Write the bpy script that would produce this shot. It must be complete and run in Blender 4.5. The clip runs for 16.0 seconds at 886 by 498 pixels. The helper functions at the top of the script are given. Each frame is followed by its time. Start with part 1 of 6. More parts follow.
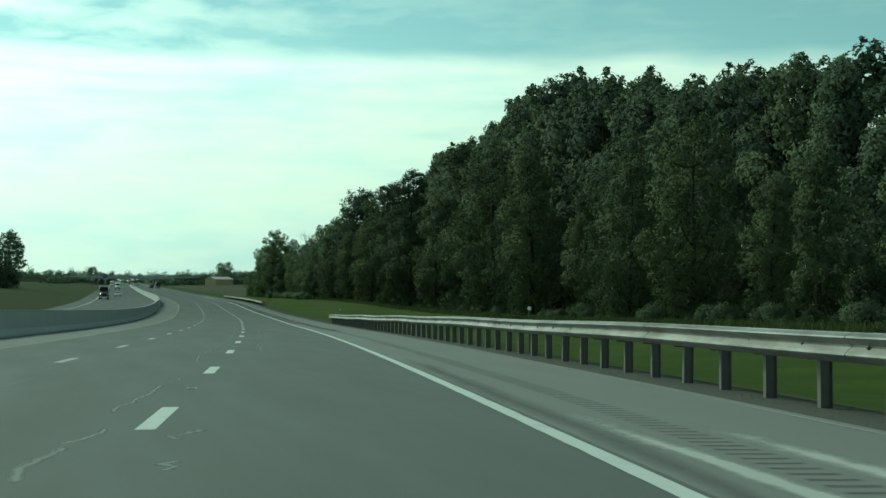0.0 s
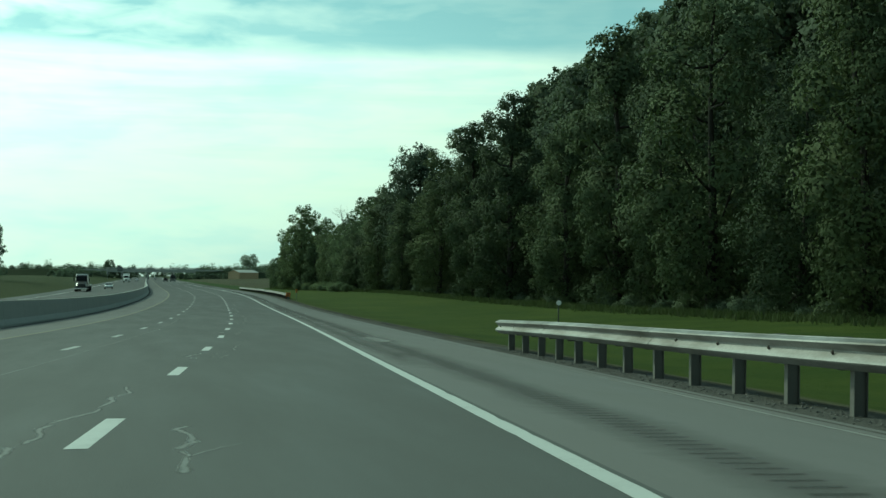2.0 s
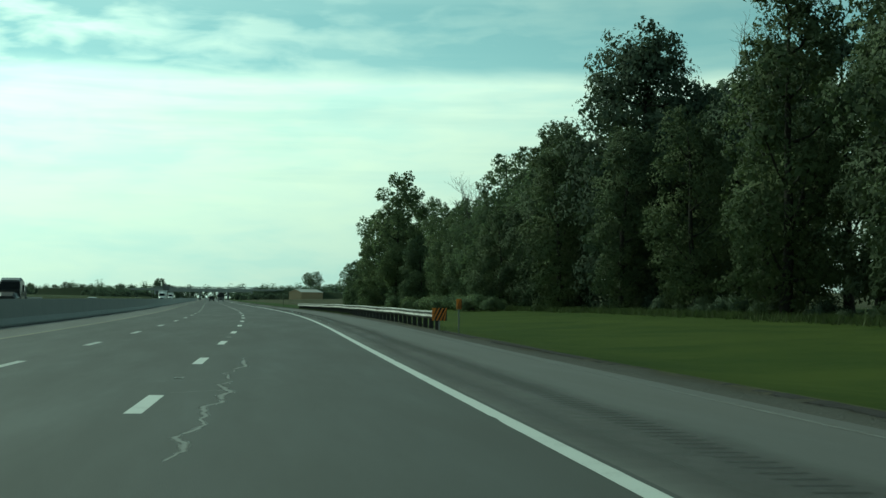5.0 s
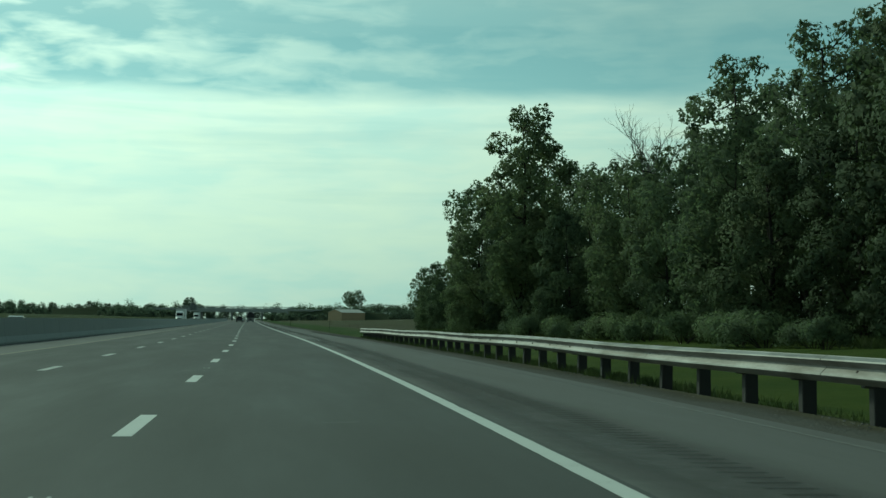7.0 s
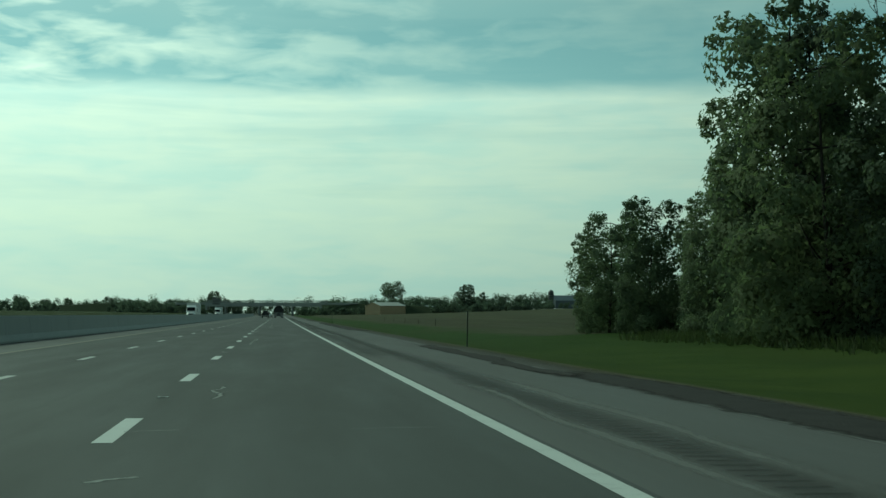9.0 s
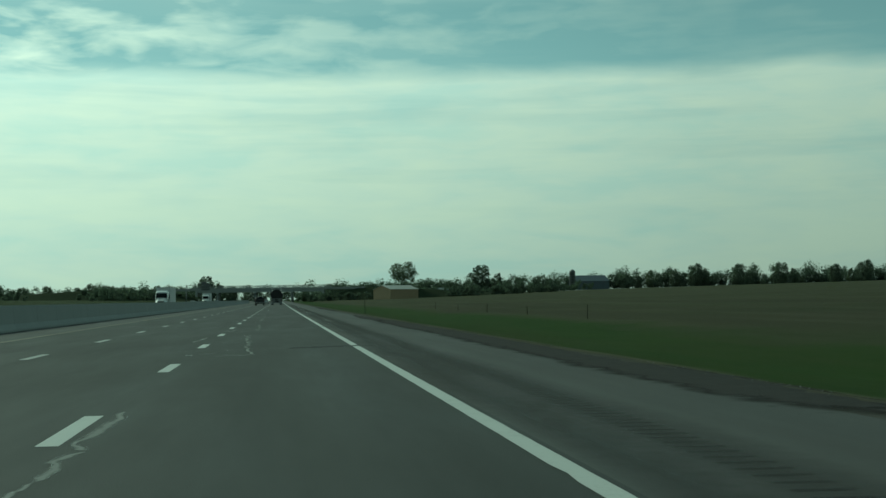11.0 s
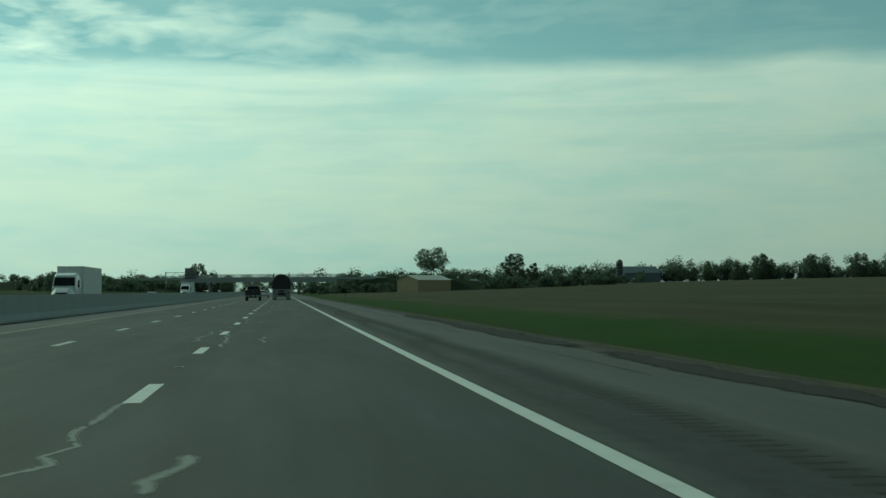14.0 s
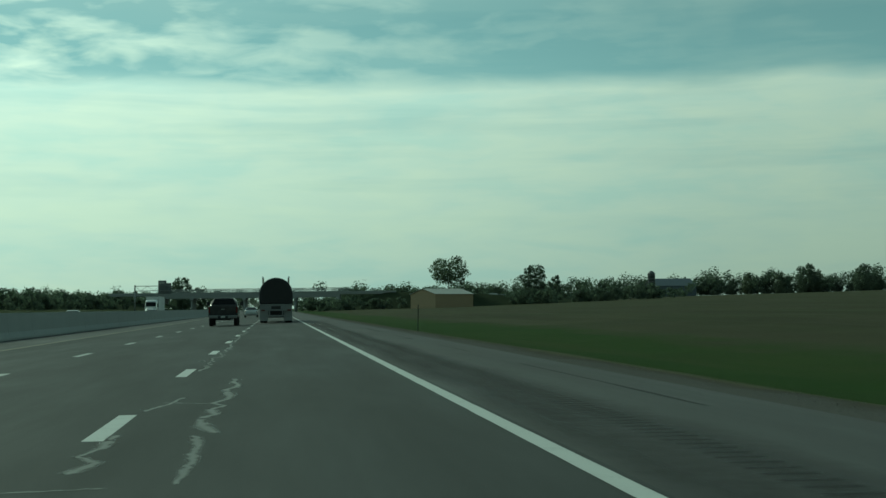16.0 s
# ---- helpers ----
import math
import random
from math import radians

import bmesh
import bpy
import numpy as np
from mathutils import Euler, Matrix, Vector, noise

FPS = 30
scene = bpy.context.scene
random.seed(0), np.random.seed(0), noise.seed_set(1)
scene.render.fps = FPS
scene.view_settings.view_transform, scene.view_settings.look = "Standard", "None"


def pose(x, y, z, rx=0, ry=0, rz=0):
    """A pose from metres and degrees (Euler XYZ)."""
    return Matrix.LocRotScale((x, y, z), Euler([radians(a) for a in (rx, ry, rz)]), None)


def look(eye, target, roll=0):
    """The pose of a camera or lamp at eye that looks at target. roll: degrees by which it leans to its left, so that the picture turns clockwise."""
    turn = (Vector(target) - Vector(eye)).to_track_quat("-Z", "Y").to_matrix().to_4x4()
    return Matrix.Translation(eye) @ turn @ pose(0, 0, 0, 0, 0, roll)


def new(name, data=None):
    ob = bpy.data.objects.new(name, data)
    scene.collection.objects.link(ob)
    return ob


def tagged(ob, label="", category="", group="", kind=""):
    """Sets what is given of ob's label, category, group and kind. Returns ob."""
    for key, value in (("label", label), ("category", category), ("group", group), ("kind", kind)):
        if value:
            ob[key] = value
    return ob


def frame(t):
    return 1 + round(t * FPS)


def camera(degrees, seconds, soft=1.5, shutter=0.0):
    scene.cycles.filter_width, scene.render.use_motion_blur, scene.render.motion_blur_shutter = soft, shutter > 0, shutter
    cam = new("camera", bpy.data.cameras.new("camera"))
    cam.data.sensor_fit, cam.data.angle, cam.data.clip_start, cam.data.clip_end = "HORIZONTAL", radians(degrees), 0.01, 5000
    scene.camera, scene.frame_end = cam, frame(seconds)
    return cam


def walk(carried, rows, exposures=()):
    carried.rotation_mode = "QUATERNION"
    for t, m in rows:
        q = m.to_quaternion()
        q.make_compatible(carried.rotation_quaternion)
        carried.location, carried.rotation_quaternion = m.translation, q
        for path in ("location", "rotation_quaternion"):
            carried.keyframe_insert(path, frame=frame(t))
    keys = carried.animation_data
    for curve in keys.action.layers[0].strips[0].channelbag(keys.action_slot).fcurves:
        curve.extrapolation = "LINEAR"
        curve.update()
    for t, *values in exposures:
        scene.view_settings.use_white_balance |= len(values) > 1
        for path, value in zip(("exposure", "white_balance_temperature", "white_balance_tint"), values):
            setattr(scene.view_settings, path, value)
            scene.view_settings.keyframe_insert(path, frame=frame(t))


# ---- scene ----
cam = camera(37.22, 16.0, 1.5, 0.0)
PATH = [
    (0, (-2.285, 0.295, 1.058), (-1.8066, 2.2367, 1.1089), 0.53),
    (0.5, (0.054, 19.657, 0.636), (0.5214, 21.6010, 0.6866), 0.58),
    (1, (2.220, 39.021, 0.206), (2.6772, 40.9680, 0.2536), 0.52),
    (1.5, (4.334, 58.366, -0.229), (4.7826, 60.3144, -0.1828), 0.82),
    (2, (6.339, 77.719, -0.672), (6.7771, 79.6701, -0.6284), 0.46),
    (2.5, (8.259, 97.074, -1.100), (8.6870, 99.0273, -1.0546), 0.43),
    (3, (9.866, 116.418, -1.474), (10.2735, 118.3760, -1.4272), 0.23),
    (3.5, (11.174, 135.758, -1.794), (11.5656, 137.7187, -1.7443), 0.33),
    (4, (12.412, 155.087, -2.061), (12.7874, 157.0503, -2.0051), 0.57),
    (4.5, (13.662, 174.395, -2.267), (14.0187, 176.3619, -2.2002), 0.54),
    (5, (14.777, 193.700, -2.411), (15.1223, 195.6685, -2.3335), 0.52),
    (5.5, (15.821, 212.992, -2.494), (16.1574, 214.9616, -2.4050), 0.49),
    (6, (16.798, 232.268, -2.515), (17.1247, 234.2384, -2.4149), 0.47),
    (6.5, (17.677, 251.519, -2.490), (17.9853, 253.4925, -2.3831), 0.44),
    (7, (18.055, 270.762, -2.477), (18.3441, 272.7381, -2.3678), 0.66),
    (7.5, (18.222, 289.986, -2.476), (18.4903, 291.9644, -2.3677), 0.93),
    (8, (18.545, 309.193, -2.479), (18.7965, 311.1742, -2.3740), 0.78),
    (8.5, (18.764, 328.411, -2.493), (19.0117, 330.3933, -2.3911), 0.34),
    (9, (18.828, 347.654, -2.508), (19.0730, 349.6370, -2.4095), 0.04),
    (9.5, (18.835, 366.926, -2.520), (19.0760, 368.9092, -2.4276), -0.18),
    (10, (18.834, 386.227, -2.530), (19.0771, 388.2105, -2.4433), -0.40),
    (10.5, (18.842, 405.552, -2.537), (19.0879, 407.5353, -2.4568), -0.62),
    (11, (18.860, 424.900, -2.542), (19.1085, 426.8835, -2.4682), -0.83),
    (11.5, (18.889, 444.272, -2.546), (19.1390, 446.2553, -2.4781), -1.05),
    (12, (18.871, 463.667, -2.552), (19.1279, 465.6494, -2.4919), -0.97),
    (12.5, (18.697, 483.085, -2.556), (18.9438, 485.0685, -2.4900), -1.02),
    (13, (18.509, 502.526, -2.560), (18.7468, 504.5108, -2.4884), -0.52),
    (13.5, (18.404, 521.991, -2.563), (18.6402, 523.9760, -2.4907), -0.48),
    (14, (18.346, 541.480, -2.563), (18.5903, 543.4641, -2.4995), -0.40),
    (14.5, (18.362, 560.992, -2.562), (18.6134, 562.9755, -2.4972), -0.47),
    (15, (18.369, 580.528, -2.558), (18.6259, 582.5105, -2.4868), -0.54),
    (15.5, (18.370, 600.088, -2.554), (18.6278, 602.0695, -2.4755), -0.62),
    (16, (18.344, 619.671, -2.549), (18.5970, 621.6528, -2.4612), -0.70),
]
walk(cam, [(t, look(eye, target, roll)) for t, eye, target, roll in PATH],
     exposures=[(0.0, 0.03, 6200, -34.0), (2.0, 0.03, 6200, -34.0), (4.0, -0.04, 6200, -34.0), (6.5, -0.34, 6200, -34.0), (9.0, -0.53, 6200, -34.0),
                (12.0, -0.68, 6200, -34.0), (16.0, -0.67, 6200, -34.0)])

# ---- sky and sun ----
SUN_EL, SUN_AZ = 38.0, -40.0      # degrees; the sun stands ahead and to the left of the road, behind thin cloud
world = bpy.data.worlds.new("sky")
scene.world = world
world.use_nodes = True
_wn, _wl = world.node_tree.nodes, world.node_tree.links
_wn.clear()


def _w(kind, **values):
    n = _wn.new(kind)
    for k, v in values.items():
        n.inputs[k].default_value = v
    return n


_out, _bg = _w("ShaderNodeOutputWorld"), _w("ShaderNodeBackground", Strength=0.1)
_sky = _wn.new("ShaderNodeTexSky")
_sky.sky_type, _sky.sun_disc = "NISHITA", False
_sky.sun_elevation, _sky.sun_rotation = radians(SUN_EL), radians(SUN_AZ)
_sky.air_density, _sky.dust_density, _sky.ozone_density = 1.0, 2.0, 1.0
_tc = _wn.new("ShaderNodeTexCoord")
_sep = _wn.new("ShaderNodeSeparateXYZ")
_wl.new(_tc.outputs["Generated"], _sep.inputs[0])


def _math(op, a, b=None, clamp=False):
    n = _wn.new("ShaderNodeMath")
    n.operation, n.use_clamp = op, clamp
    for i, v in enumerate((a, b)):
        if v is None:
            continue
        if isinstance(v, (int, float)):
            n.inputs[i].default_value = v
        else:
            _wl.new(v, n.inputs[i])
    return n.outputs[0]


def _ramp(fac, stops):
    n = _wn.new("ShaderNodeValToRGB")
    r = n.color_ramp
    r.elements[0].position, r.elements[0].color = stops[0][0], (*stops[0][1], 1)
    r.elements[1].position, r.elements[1].color = stops[-1][0], (*stops[-1][1], 1)
    for p, c in stops[1:-1]:
        r.elements.new(p).color = (*c, 1)
    _wl.new(fac, n.inputs[0])
    return n.outputs[0]


# soft cloud fields over the bearing and the height of the sky, drawn out level
_flat = _wn.new("ShaderNodeCombineXYZ")
_wl.new(_sep.outputs[0], _flat.inputs[0]), _wl.new(_sep.outputs[1], _flat.inputs[1])
_unit = _wn.new("ShaderNodeVectorMath")
_unit.operation = "NORMALIZE"
_wl.new(_flat.outputs[0], _unit.inputs[0])
_bearing = _wn.new("ShaderNodeSeparateXYZ")
_wl.new(_unit.outputs[0], _bearing.inputs[0])
_elev = _sep.outputs[2]


def _cloud(wide, high, detail, rough, off, twist=0.2):
    """Noise with lumps about 1/wide radians across and 1/high radians tall."""
    c = _wn.new("ShaderNodeCombineXYZ")
    for i, (v, k) in enumerate(((_bearing.outputs[0], wide), (_bearing.outputs[1], wide), (_elev, high))):
        _wl.new(_math("ADD", _math("MULTIPLY", v, k), off + 3.7 * i), c.inputs[i])
    n = _w("ShaderNodeTexNoise", Scale=1.0, Detail=detail, Roughness=rough, Distortion=twist)
    _wl.new(c.outputs[0], n.inputs["Vector"])
    return n.outputs[0]


_broad = _cloud(3.0, 10.0, 2.0, 0.5, 4.3)
_mid = _cloud(8.0, 30.0, 4.0, 0.5, 11.9, 0.5)
_puff = _cloud(20.0, 75.0, 4.0, 0.5, 2.6, 0.4)
_streak = _cloud(4.0, 60.0, 4.0, 0.55, 7.1, 0.3)
# nearness to the sun's bearing, 0 to 1
_dot = _wn.new("ShaderNodeVectorMath")
_dot.operation = "DOT_PRODUCT"
_dot.inputs[1].default_value = (math.sin(radians(-34.0)), math.cos(radians(-34.0)), 0.0)
_wl.new(_tc.outputs["Generated"], _dot.inputs[0])
_near = _math("MULTIPLY", _math("ADD", _dot.outputs["Value"], 1.0), 0.5, True)
# blue-grey cloud sheet that starts some ten degrees up, torn open by brighter gaps on the sunward side
_edge = _math("ADD", _elev, _math("ADD", _math("MULTIPLY", _math("SUBTRACT", _broad, 0.5), 0.03), _math("MULTIPLY", _math("SUBTRACT", _mid, 0.5), 0.020)))
_cover = _ramp(_edge, [(0.0, (0.05,) * 3), (0.06, (0.0,) * 3), (0.160, (0.05,) * 3), (0.174, (0.95,) * 3), (0.205, (1.0,) * 3), (0.25, (0.72,) * 3), (1.0, (0.6,) * 3)])
_torn = _math("ADD", _math("MULTIPLY", _mid, 0.55), _math("MULTIPLY", _puff, 0.45))
_gap = _math("MULTIPLY", _ramp(_torn, [(0.46, (0.0,) * 3), (0.54, (0.55,) * 3), (0.62, (1.0,) * 3)]), _ramp(_near, [(0.80, (0.10,) * 3), (0.88, (0.35,) * 3), (0.915, (0.62,) * 3), (0.945, (1.0,) * 3)]))
_faint = _math("MULTIPLY", _ramp(_streak, [(0.48, (0.0,) * 3), (0.70, (0.30,) * 3)]), _ramp(_elev, [(0.04, (0.0,) * 3), (0.09, (1.0,) * 3), (0.15, (1.0,) * 3), (0.18, (0.3,) * 3)]))
_body = _math("MULTIPLY", _cover, _math("ADD", 0.72, _math("MULTIPLY", _broad, 0.52)), True)
_band = _math("ADD", _math("MULTIPLY", _body, _math("SUBTRACT", 1.0, _gap)), _faint, True)
_light = _ramp(_elev, [(0.0, (7.7, 8.5, 8.5)), (0.06, (8.9, 9.6, 9.4)), (0.125, (11.0, 11.4, 10.8)), (0.17, (12.4, 12.8, 12.4)), (0.30, (11.5, 12.2, 12.2)), (0.5, (4.9, 5.4, 5.9)), (1.0, (3.3, 3.8, 4.5))])
_shade = _ramp(_elev, [(0.0, (6.0, 7.2, 7.6)), (0.15, (4.8, 7.4, 8.5)), (0.24, (3.7, 5.9, 7.0)), (1.0, (2.7, 3.6, 4.4))])
_glow = _ramp(_near, [(0.0, (0.42,) * 3), (0.5, (0.48,) * 3), (0.68, (0.66,) * 3), (0.80, (0.80,) * 3), (0.90, (1.04,) * 3), (0.96, (1.22,) * 3), (1.0, (1.36,) * 3)])
_mix = _wn.new("ShaderNodeMix")
_mix.data_type = "RGBA"
# thin lumpy haze: faintly bluer and creamier patches in the bright sky
_haze = _math("ADD", _math("MULTIPLY", _cloud(5.0, 26.0, 4.0, 0.55, 15.3, 0.4), 0.65), _math("MULTIPLY", _puff, 0.35))
_toned = _wn.new("ShaderNodeMix")
_toned.data_type, _toned.blend_type = "RGBA", "MULTIPLY"
_toned.inputs[0].default_value = 1.0
_wl.new(_light, _toned.inputs[6])
_wl.new(_ramp(_haze, [(0.38, (0.86, 0.945, 0.985)), (0.50, (0.98, 0.99, 0.995)), (0.62, (1.05, 1.03, 0.995))]), _toned.inputs[7])
_wl.new(_band, _mix.inputs[0]), _wl.new(_toned.outputs[2], _mix.inputs[6]), _wl.new(_shade, _mix.inputs[7])
_lit = _wn.new("ShaderNodeMix")
_lit.data_type, _lit.blend_type = "RGBA", "MULTIPLY"
_lit.inputs[0].default_value = 1.0
_wl.new(_mix.outputs[2], _lit.inputs[6]), _wl.new(_glow, _lit.inputs[7])
_mix2 = _wn.new("ShaderNodeMix")
_mix2.data_type = "RGBA"
_mix2.inputs[0].default_value = 0.88
_wl.new(_sky.outputs[0], _mix2.inputs[6]), _wl.new(_lit.outputs[2], _mix2.inputs[7])
_wl.new(_mix2.outputs[2], _bg.inputs[0]), _wl.new(_bg.outputs[0], _out.inputs[0])

sun_data = bpy.data.lights.new("sun", "SUN")
sun_data.energy, sun_data.angle, sun_data.color = 2.0, radians(8), (1.0, 0.95, 0.86)
sun = new("sun", sun_data)
_az, _el = radians(SUN_AZ), radians(SUN_EL)
sun.matrix_world = look((0, 0, 0), (-math.sin(_az) * math.cos(_el), -math.cos(_az) * math.cos(_el), -math.sin(_el)))
sun.location = (0, 0, 60)


# ---- materials ----
class Mat:
    """A small builder of node materials on a Principled shader."""

    def __init__(self, name, rough=0.6, metal=0.0, spec=0.5):
        self.m = bpy.data.materials.new(name)
        self.m.use_nodes = True
        self.n, self.l = self.m.node_tree.nodes, self.m.node_tree.links
        self.p = self.n["Principled BSDF"]
        self.p.inputs["Roughness"].default_value, self.p.inputs["Metallic"].default_value = rough, metal
        self.p.inputs["Specular IOR Level"].default_value = spec
        self.pos = self.n.new("ShaderNodeTexCoord").outputs["Object"]

    def world(self):
        self.pos = self.n.new("ShaderNodeNewGeometry").outputs["Position"]
        return self

    def put(self, socket, v):
        if isinstance(v, bpy.types.NodeSocket):
            self.l.new(v, socket)
        elif isinstance(v, (tuple, list)):
            socket.default_value = (*v, 1.0) if len(v) == 3 and len(socket.default_value) == 4 else v
        else:
            socket.default_value = v

    def mapped(self, scale=(1, 1, 1), rot=(0, 0, 0)):
        n = self.n.new("ShaderNodeMapping")
        self.l.new(self.pos, n.inputs[0])
        n.inputs["Scale"].default_value, n.inputs["Rotation"].default_value = scale, rot
        return n.outputs[0]

    def noise(self, scale, detail=4.0, rough=0.55, stretch=(1, 1, 1), twist=0.0, rot=(0, 0, 0)):
        n = self.n.new("ShaderNodeTexNoise")
        self.l.new(self.mapped(stretch, rot), n.inputs["Vector"])
        for k, v in (("Scale", scale), ("Detail", detail), ("Roughness", rough), ("Distortion", twist)):
            n.inputs[k].default_value = v
        return n.outputs[0]

    def voronoi(self, scale, stretch=(1, 1, 1), feature="F1"):
        n = self.n.new("ShaderNodeTexVoronoi")
        n.feature = feature
        self.l.new(self.mapped(stretch), n.inputs["Vector"])
        n.inputs["Scale"].default_value = scale
        return n.outputs["Distance"]

    def ramp(self, fac, stops):
        n = self.n.new("ShaderNodeValToRGB")
        r = n.color_ramp
        as3 = lambda c: (c, c, c, 1) if isinstance(c, (int, float)) else (*c, 1)
        r.elements[0].position, r.elements[0].color = stops[0][0], as3(stops[0][1])
        r.elements[1].position, r.elements[1].color = stops[-1][0], as3(stops[-1][1])
        for p, c in stops[1:-1]:
            r.elements.new(p).color = as3(c)
        self.l.new(fac, n.inputs[0])
        return n.outputs[0]

    def mix(self, fac, a, b, mode="MIX"):
        n = self.n.new("ShaderNodeMix")
        n.data_type, n.blend_type = "RGBA", mode
        for i, v in ((0, fac), (6, a), (7, b)):
            self.put(n.inputs[i], v)
        return n.outputs[2]

    def math(self, op, a, b=0.0, clamp=False):
        n = self.n.new("ShaderNodeMath")
        n.operation, n.use_clamp = op, clamp
        self.put(n.inputs[0], a), self.put(n.inputs[1], b)
        return n.outputs[0]

    def attribute(self, name, output="Vector"):
        n = self.n.new("ShaderNodeAttribute")
        n.attribute_name = name
        return n.outputs[output]

    def feather(self, lo=0.22, hi=0.62, grain=7.0, amount=0.8, full=1.0):
        """Lets the surface wear away towards its rim in ragged flecks."""
        rim = self.attribute("rim", "Fac")
        f = self.noise(grain, 5, 0.65)
        w = self.math("ADD", rim, self.math("MULTIPLY", self.math("SUBTRACT", f, 0.5), amount))
        self.put(self.p.inputs["Alpha"], self.ramp(w, [(lo, 0.0), (hi, full)]))
        return self

    def per_object(self):
        return self.n.new("ShaderNodeObjectInfo").outputs["Random"]

    def per_island(self):
        return self.n.new("ShaderNodeNewGeometry").outputs["Random Per Island"]

    def colour(self, v):
        self.put(self.p.inputs["Base Color"], v)
        return self

    def rough(self, v):
        self.put(self.p.inputs["Roughness"], v)
        return self

    def bump(self, height, strength=0.3, dist=0.01):
        n = self.n.new("ShaderNodeBump")
        n.inputs["Strength"].default_value, n.inputs["Distance"].default_value = strength, dist
        self.put(n.inputs["Height"], height)
        self.l.new(n.outputs[0], self.p.inputs["Normal"])
        return self


def plain(name, a, b, scale=8.0, rough=0.6, metal=0.0, bump=0.1, spec=0.5):
    """Two tones of one surface, mottled at two scales, with fine relief."""
    k = Mat(name, rough, metal, spec)
    big, fine = k.noise(scale, 4), k.noise(scale * 9, 3)
    k.colour(k.mix(k.math("ADD", k.math("MULTIPLY", big, 0.7), k.math("MULTIPLY", fine, 0.3)), a, b))
    return k.bump(fine, bump, 0.01).m


def asphalt(name, a, b, feather=None):
    k = Mat(name, 0.8, 0.0, 0.36).world()
    big, mid, fine = k.noise(0.08, 3), k.noise(0.9, 4, 0.6, (1, 0.12, 1)), k.noise(60, 2)
    patch = k.noise(0.35, 5, 0.62)
    grain = k.voronoi(90)
    where, k.pos = k.pos, k.attribute("lay")
    # long streaks that traffic has rubbed and stained along the lanes
    broad, thin = k.noise(0.9, 3, 0.5, (1, 0.006, 1)), k.noise(5.0, 3, 0.6, (1, 0.012, 1))
    k.pos = where
    c = k.mix(k.ramp(big, [(0.35, 0.0), (0.65, 1.0)]), a, b)
    c = k.mix(k.math("MULTIPLY", k.ramp(broad, [(0.36, 0.0), (0.64, 1.0)]), 0.55), c, tuple(v * 1.30 for v in b))
    c = k.mix(k.math("MULTIPLY", k.ramp(thin, [(0.42, 1.0), (0.60, 0.0)]), 0.16), c, tuple(v * 0.72 for v in a))
    c = k.mix(k.math("MULTIPLY", k.ramp(patch, [(0.50, 0.0), (0.72, 1.0)]), 0.2), c, tuple(v * 1.32 for v in b))
    c = k.mix(k.math("MULTIPLY", k.ramp(mid, [(0.4, 0.0), (0.75, 1.0)]), 0.30), c, tuple(v * 1.30 for v in b))
    # the pavement colour is made brighter where the drive begins, fading out further along
    sep = k.n.new("ShaderNodeSeparateXYZ")
    k.l.new(where, sep.inputs[0])
    old = k.ramp(k.math("ADD", k.math("MULTIPLY", sep.outputs[1], 0.002), k.math("MULTIPLY", patch, 0.08)), [(0.13, 1.0), (0.42, 0.40), (0.74, 0.24), (0.92, 0.0)])
    c = k.mix(k.math("MULTIPLY", old, 0.8), c, tuple(v * 3.15 for v in b))
    c = k.mix(k.math("MULTIPLY", k.ramp(grain, [(0.1, 1.0), (0.5, 0.0)]), 0.25), c, tuple(v * 1.6 for v in b))
    k.colour(c).rough(k.ramp(mid, [(0.3, 0.68), (0.7, 0.88)]))
    if feather:
        k.feather(*feather)
    return k.bump(k.math("ADD", fine, grain), 0.35, 0.006).m


M_ASPHALT = asphalt("asphalt_lanes", (0.030, 0.031, 0.031), (0.042, 0.043, 0.041))
M_SHOULDER = asphalt("asphalt_shoulder", (0.056, 0.055, 0.053), (0.074, 0.072, 0.069))
M_DARK_BAND = asphalt("asphalt_worn_band", (0.040, 0.040, 0.039), (0.054, 0.053, 0.051), (0.10, 0.95, 3.0, 0.7, 0.46))


def sealer():
    k = Mat("crack_sealer", 0.7).world()
    big, fine = k.noise(0.9, 4), k.noise(30, 3)
    k.colour(k.mix(k.math("ADD", k.math("MULTIPLY", big, 0.7), k.math("MULTIPLY", fine, 0.3)), (0.16, 0.165, 0.157), (0.28, 0.286, 0.27)))
    return k.feather(0.0, 0.82, 7.0, 1.0, 0.90).m


M_SEAL = sealer()


def road_paint(name, c, dirty, amount):
    k = Mat(name, 0.6).world()
    wear = k.noise(2.2, 5, 0.65)
    spots = k.noise(35, 3, 0.7)
    w = k.math("ADD", k.math("MULTIPLY", wear, 0.55), k.math("MULTIPLY", spots, 0.45))
    k.colour(k.mix(k.ramp(w, [(0.52, 0.0), (0.52 + amount, 1.0)]), c, dirty))
    return k.bump(spots, 0.3, 0.004).m


M_WHITE_LINE = road_paint("white_line_paint", (0.60, 0.61, 0.585), (0.28, 0.28, 0.27), 0.35)
M_DULL_LINE = road_paint("worn_line_paint", (0.40, 0.405, 0.385), (0.16, 0.16, 0.155), 0.30)
M_YELLOW_LINE = road_paint("yellow_line_paint", (0.20, 0.17, 0.09), (0.10, 0.095, 0.08), 0.2)


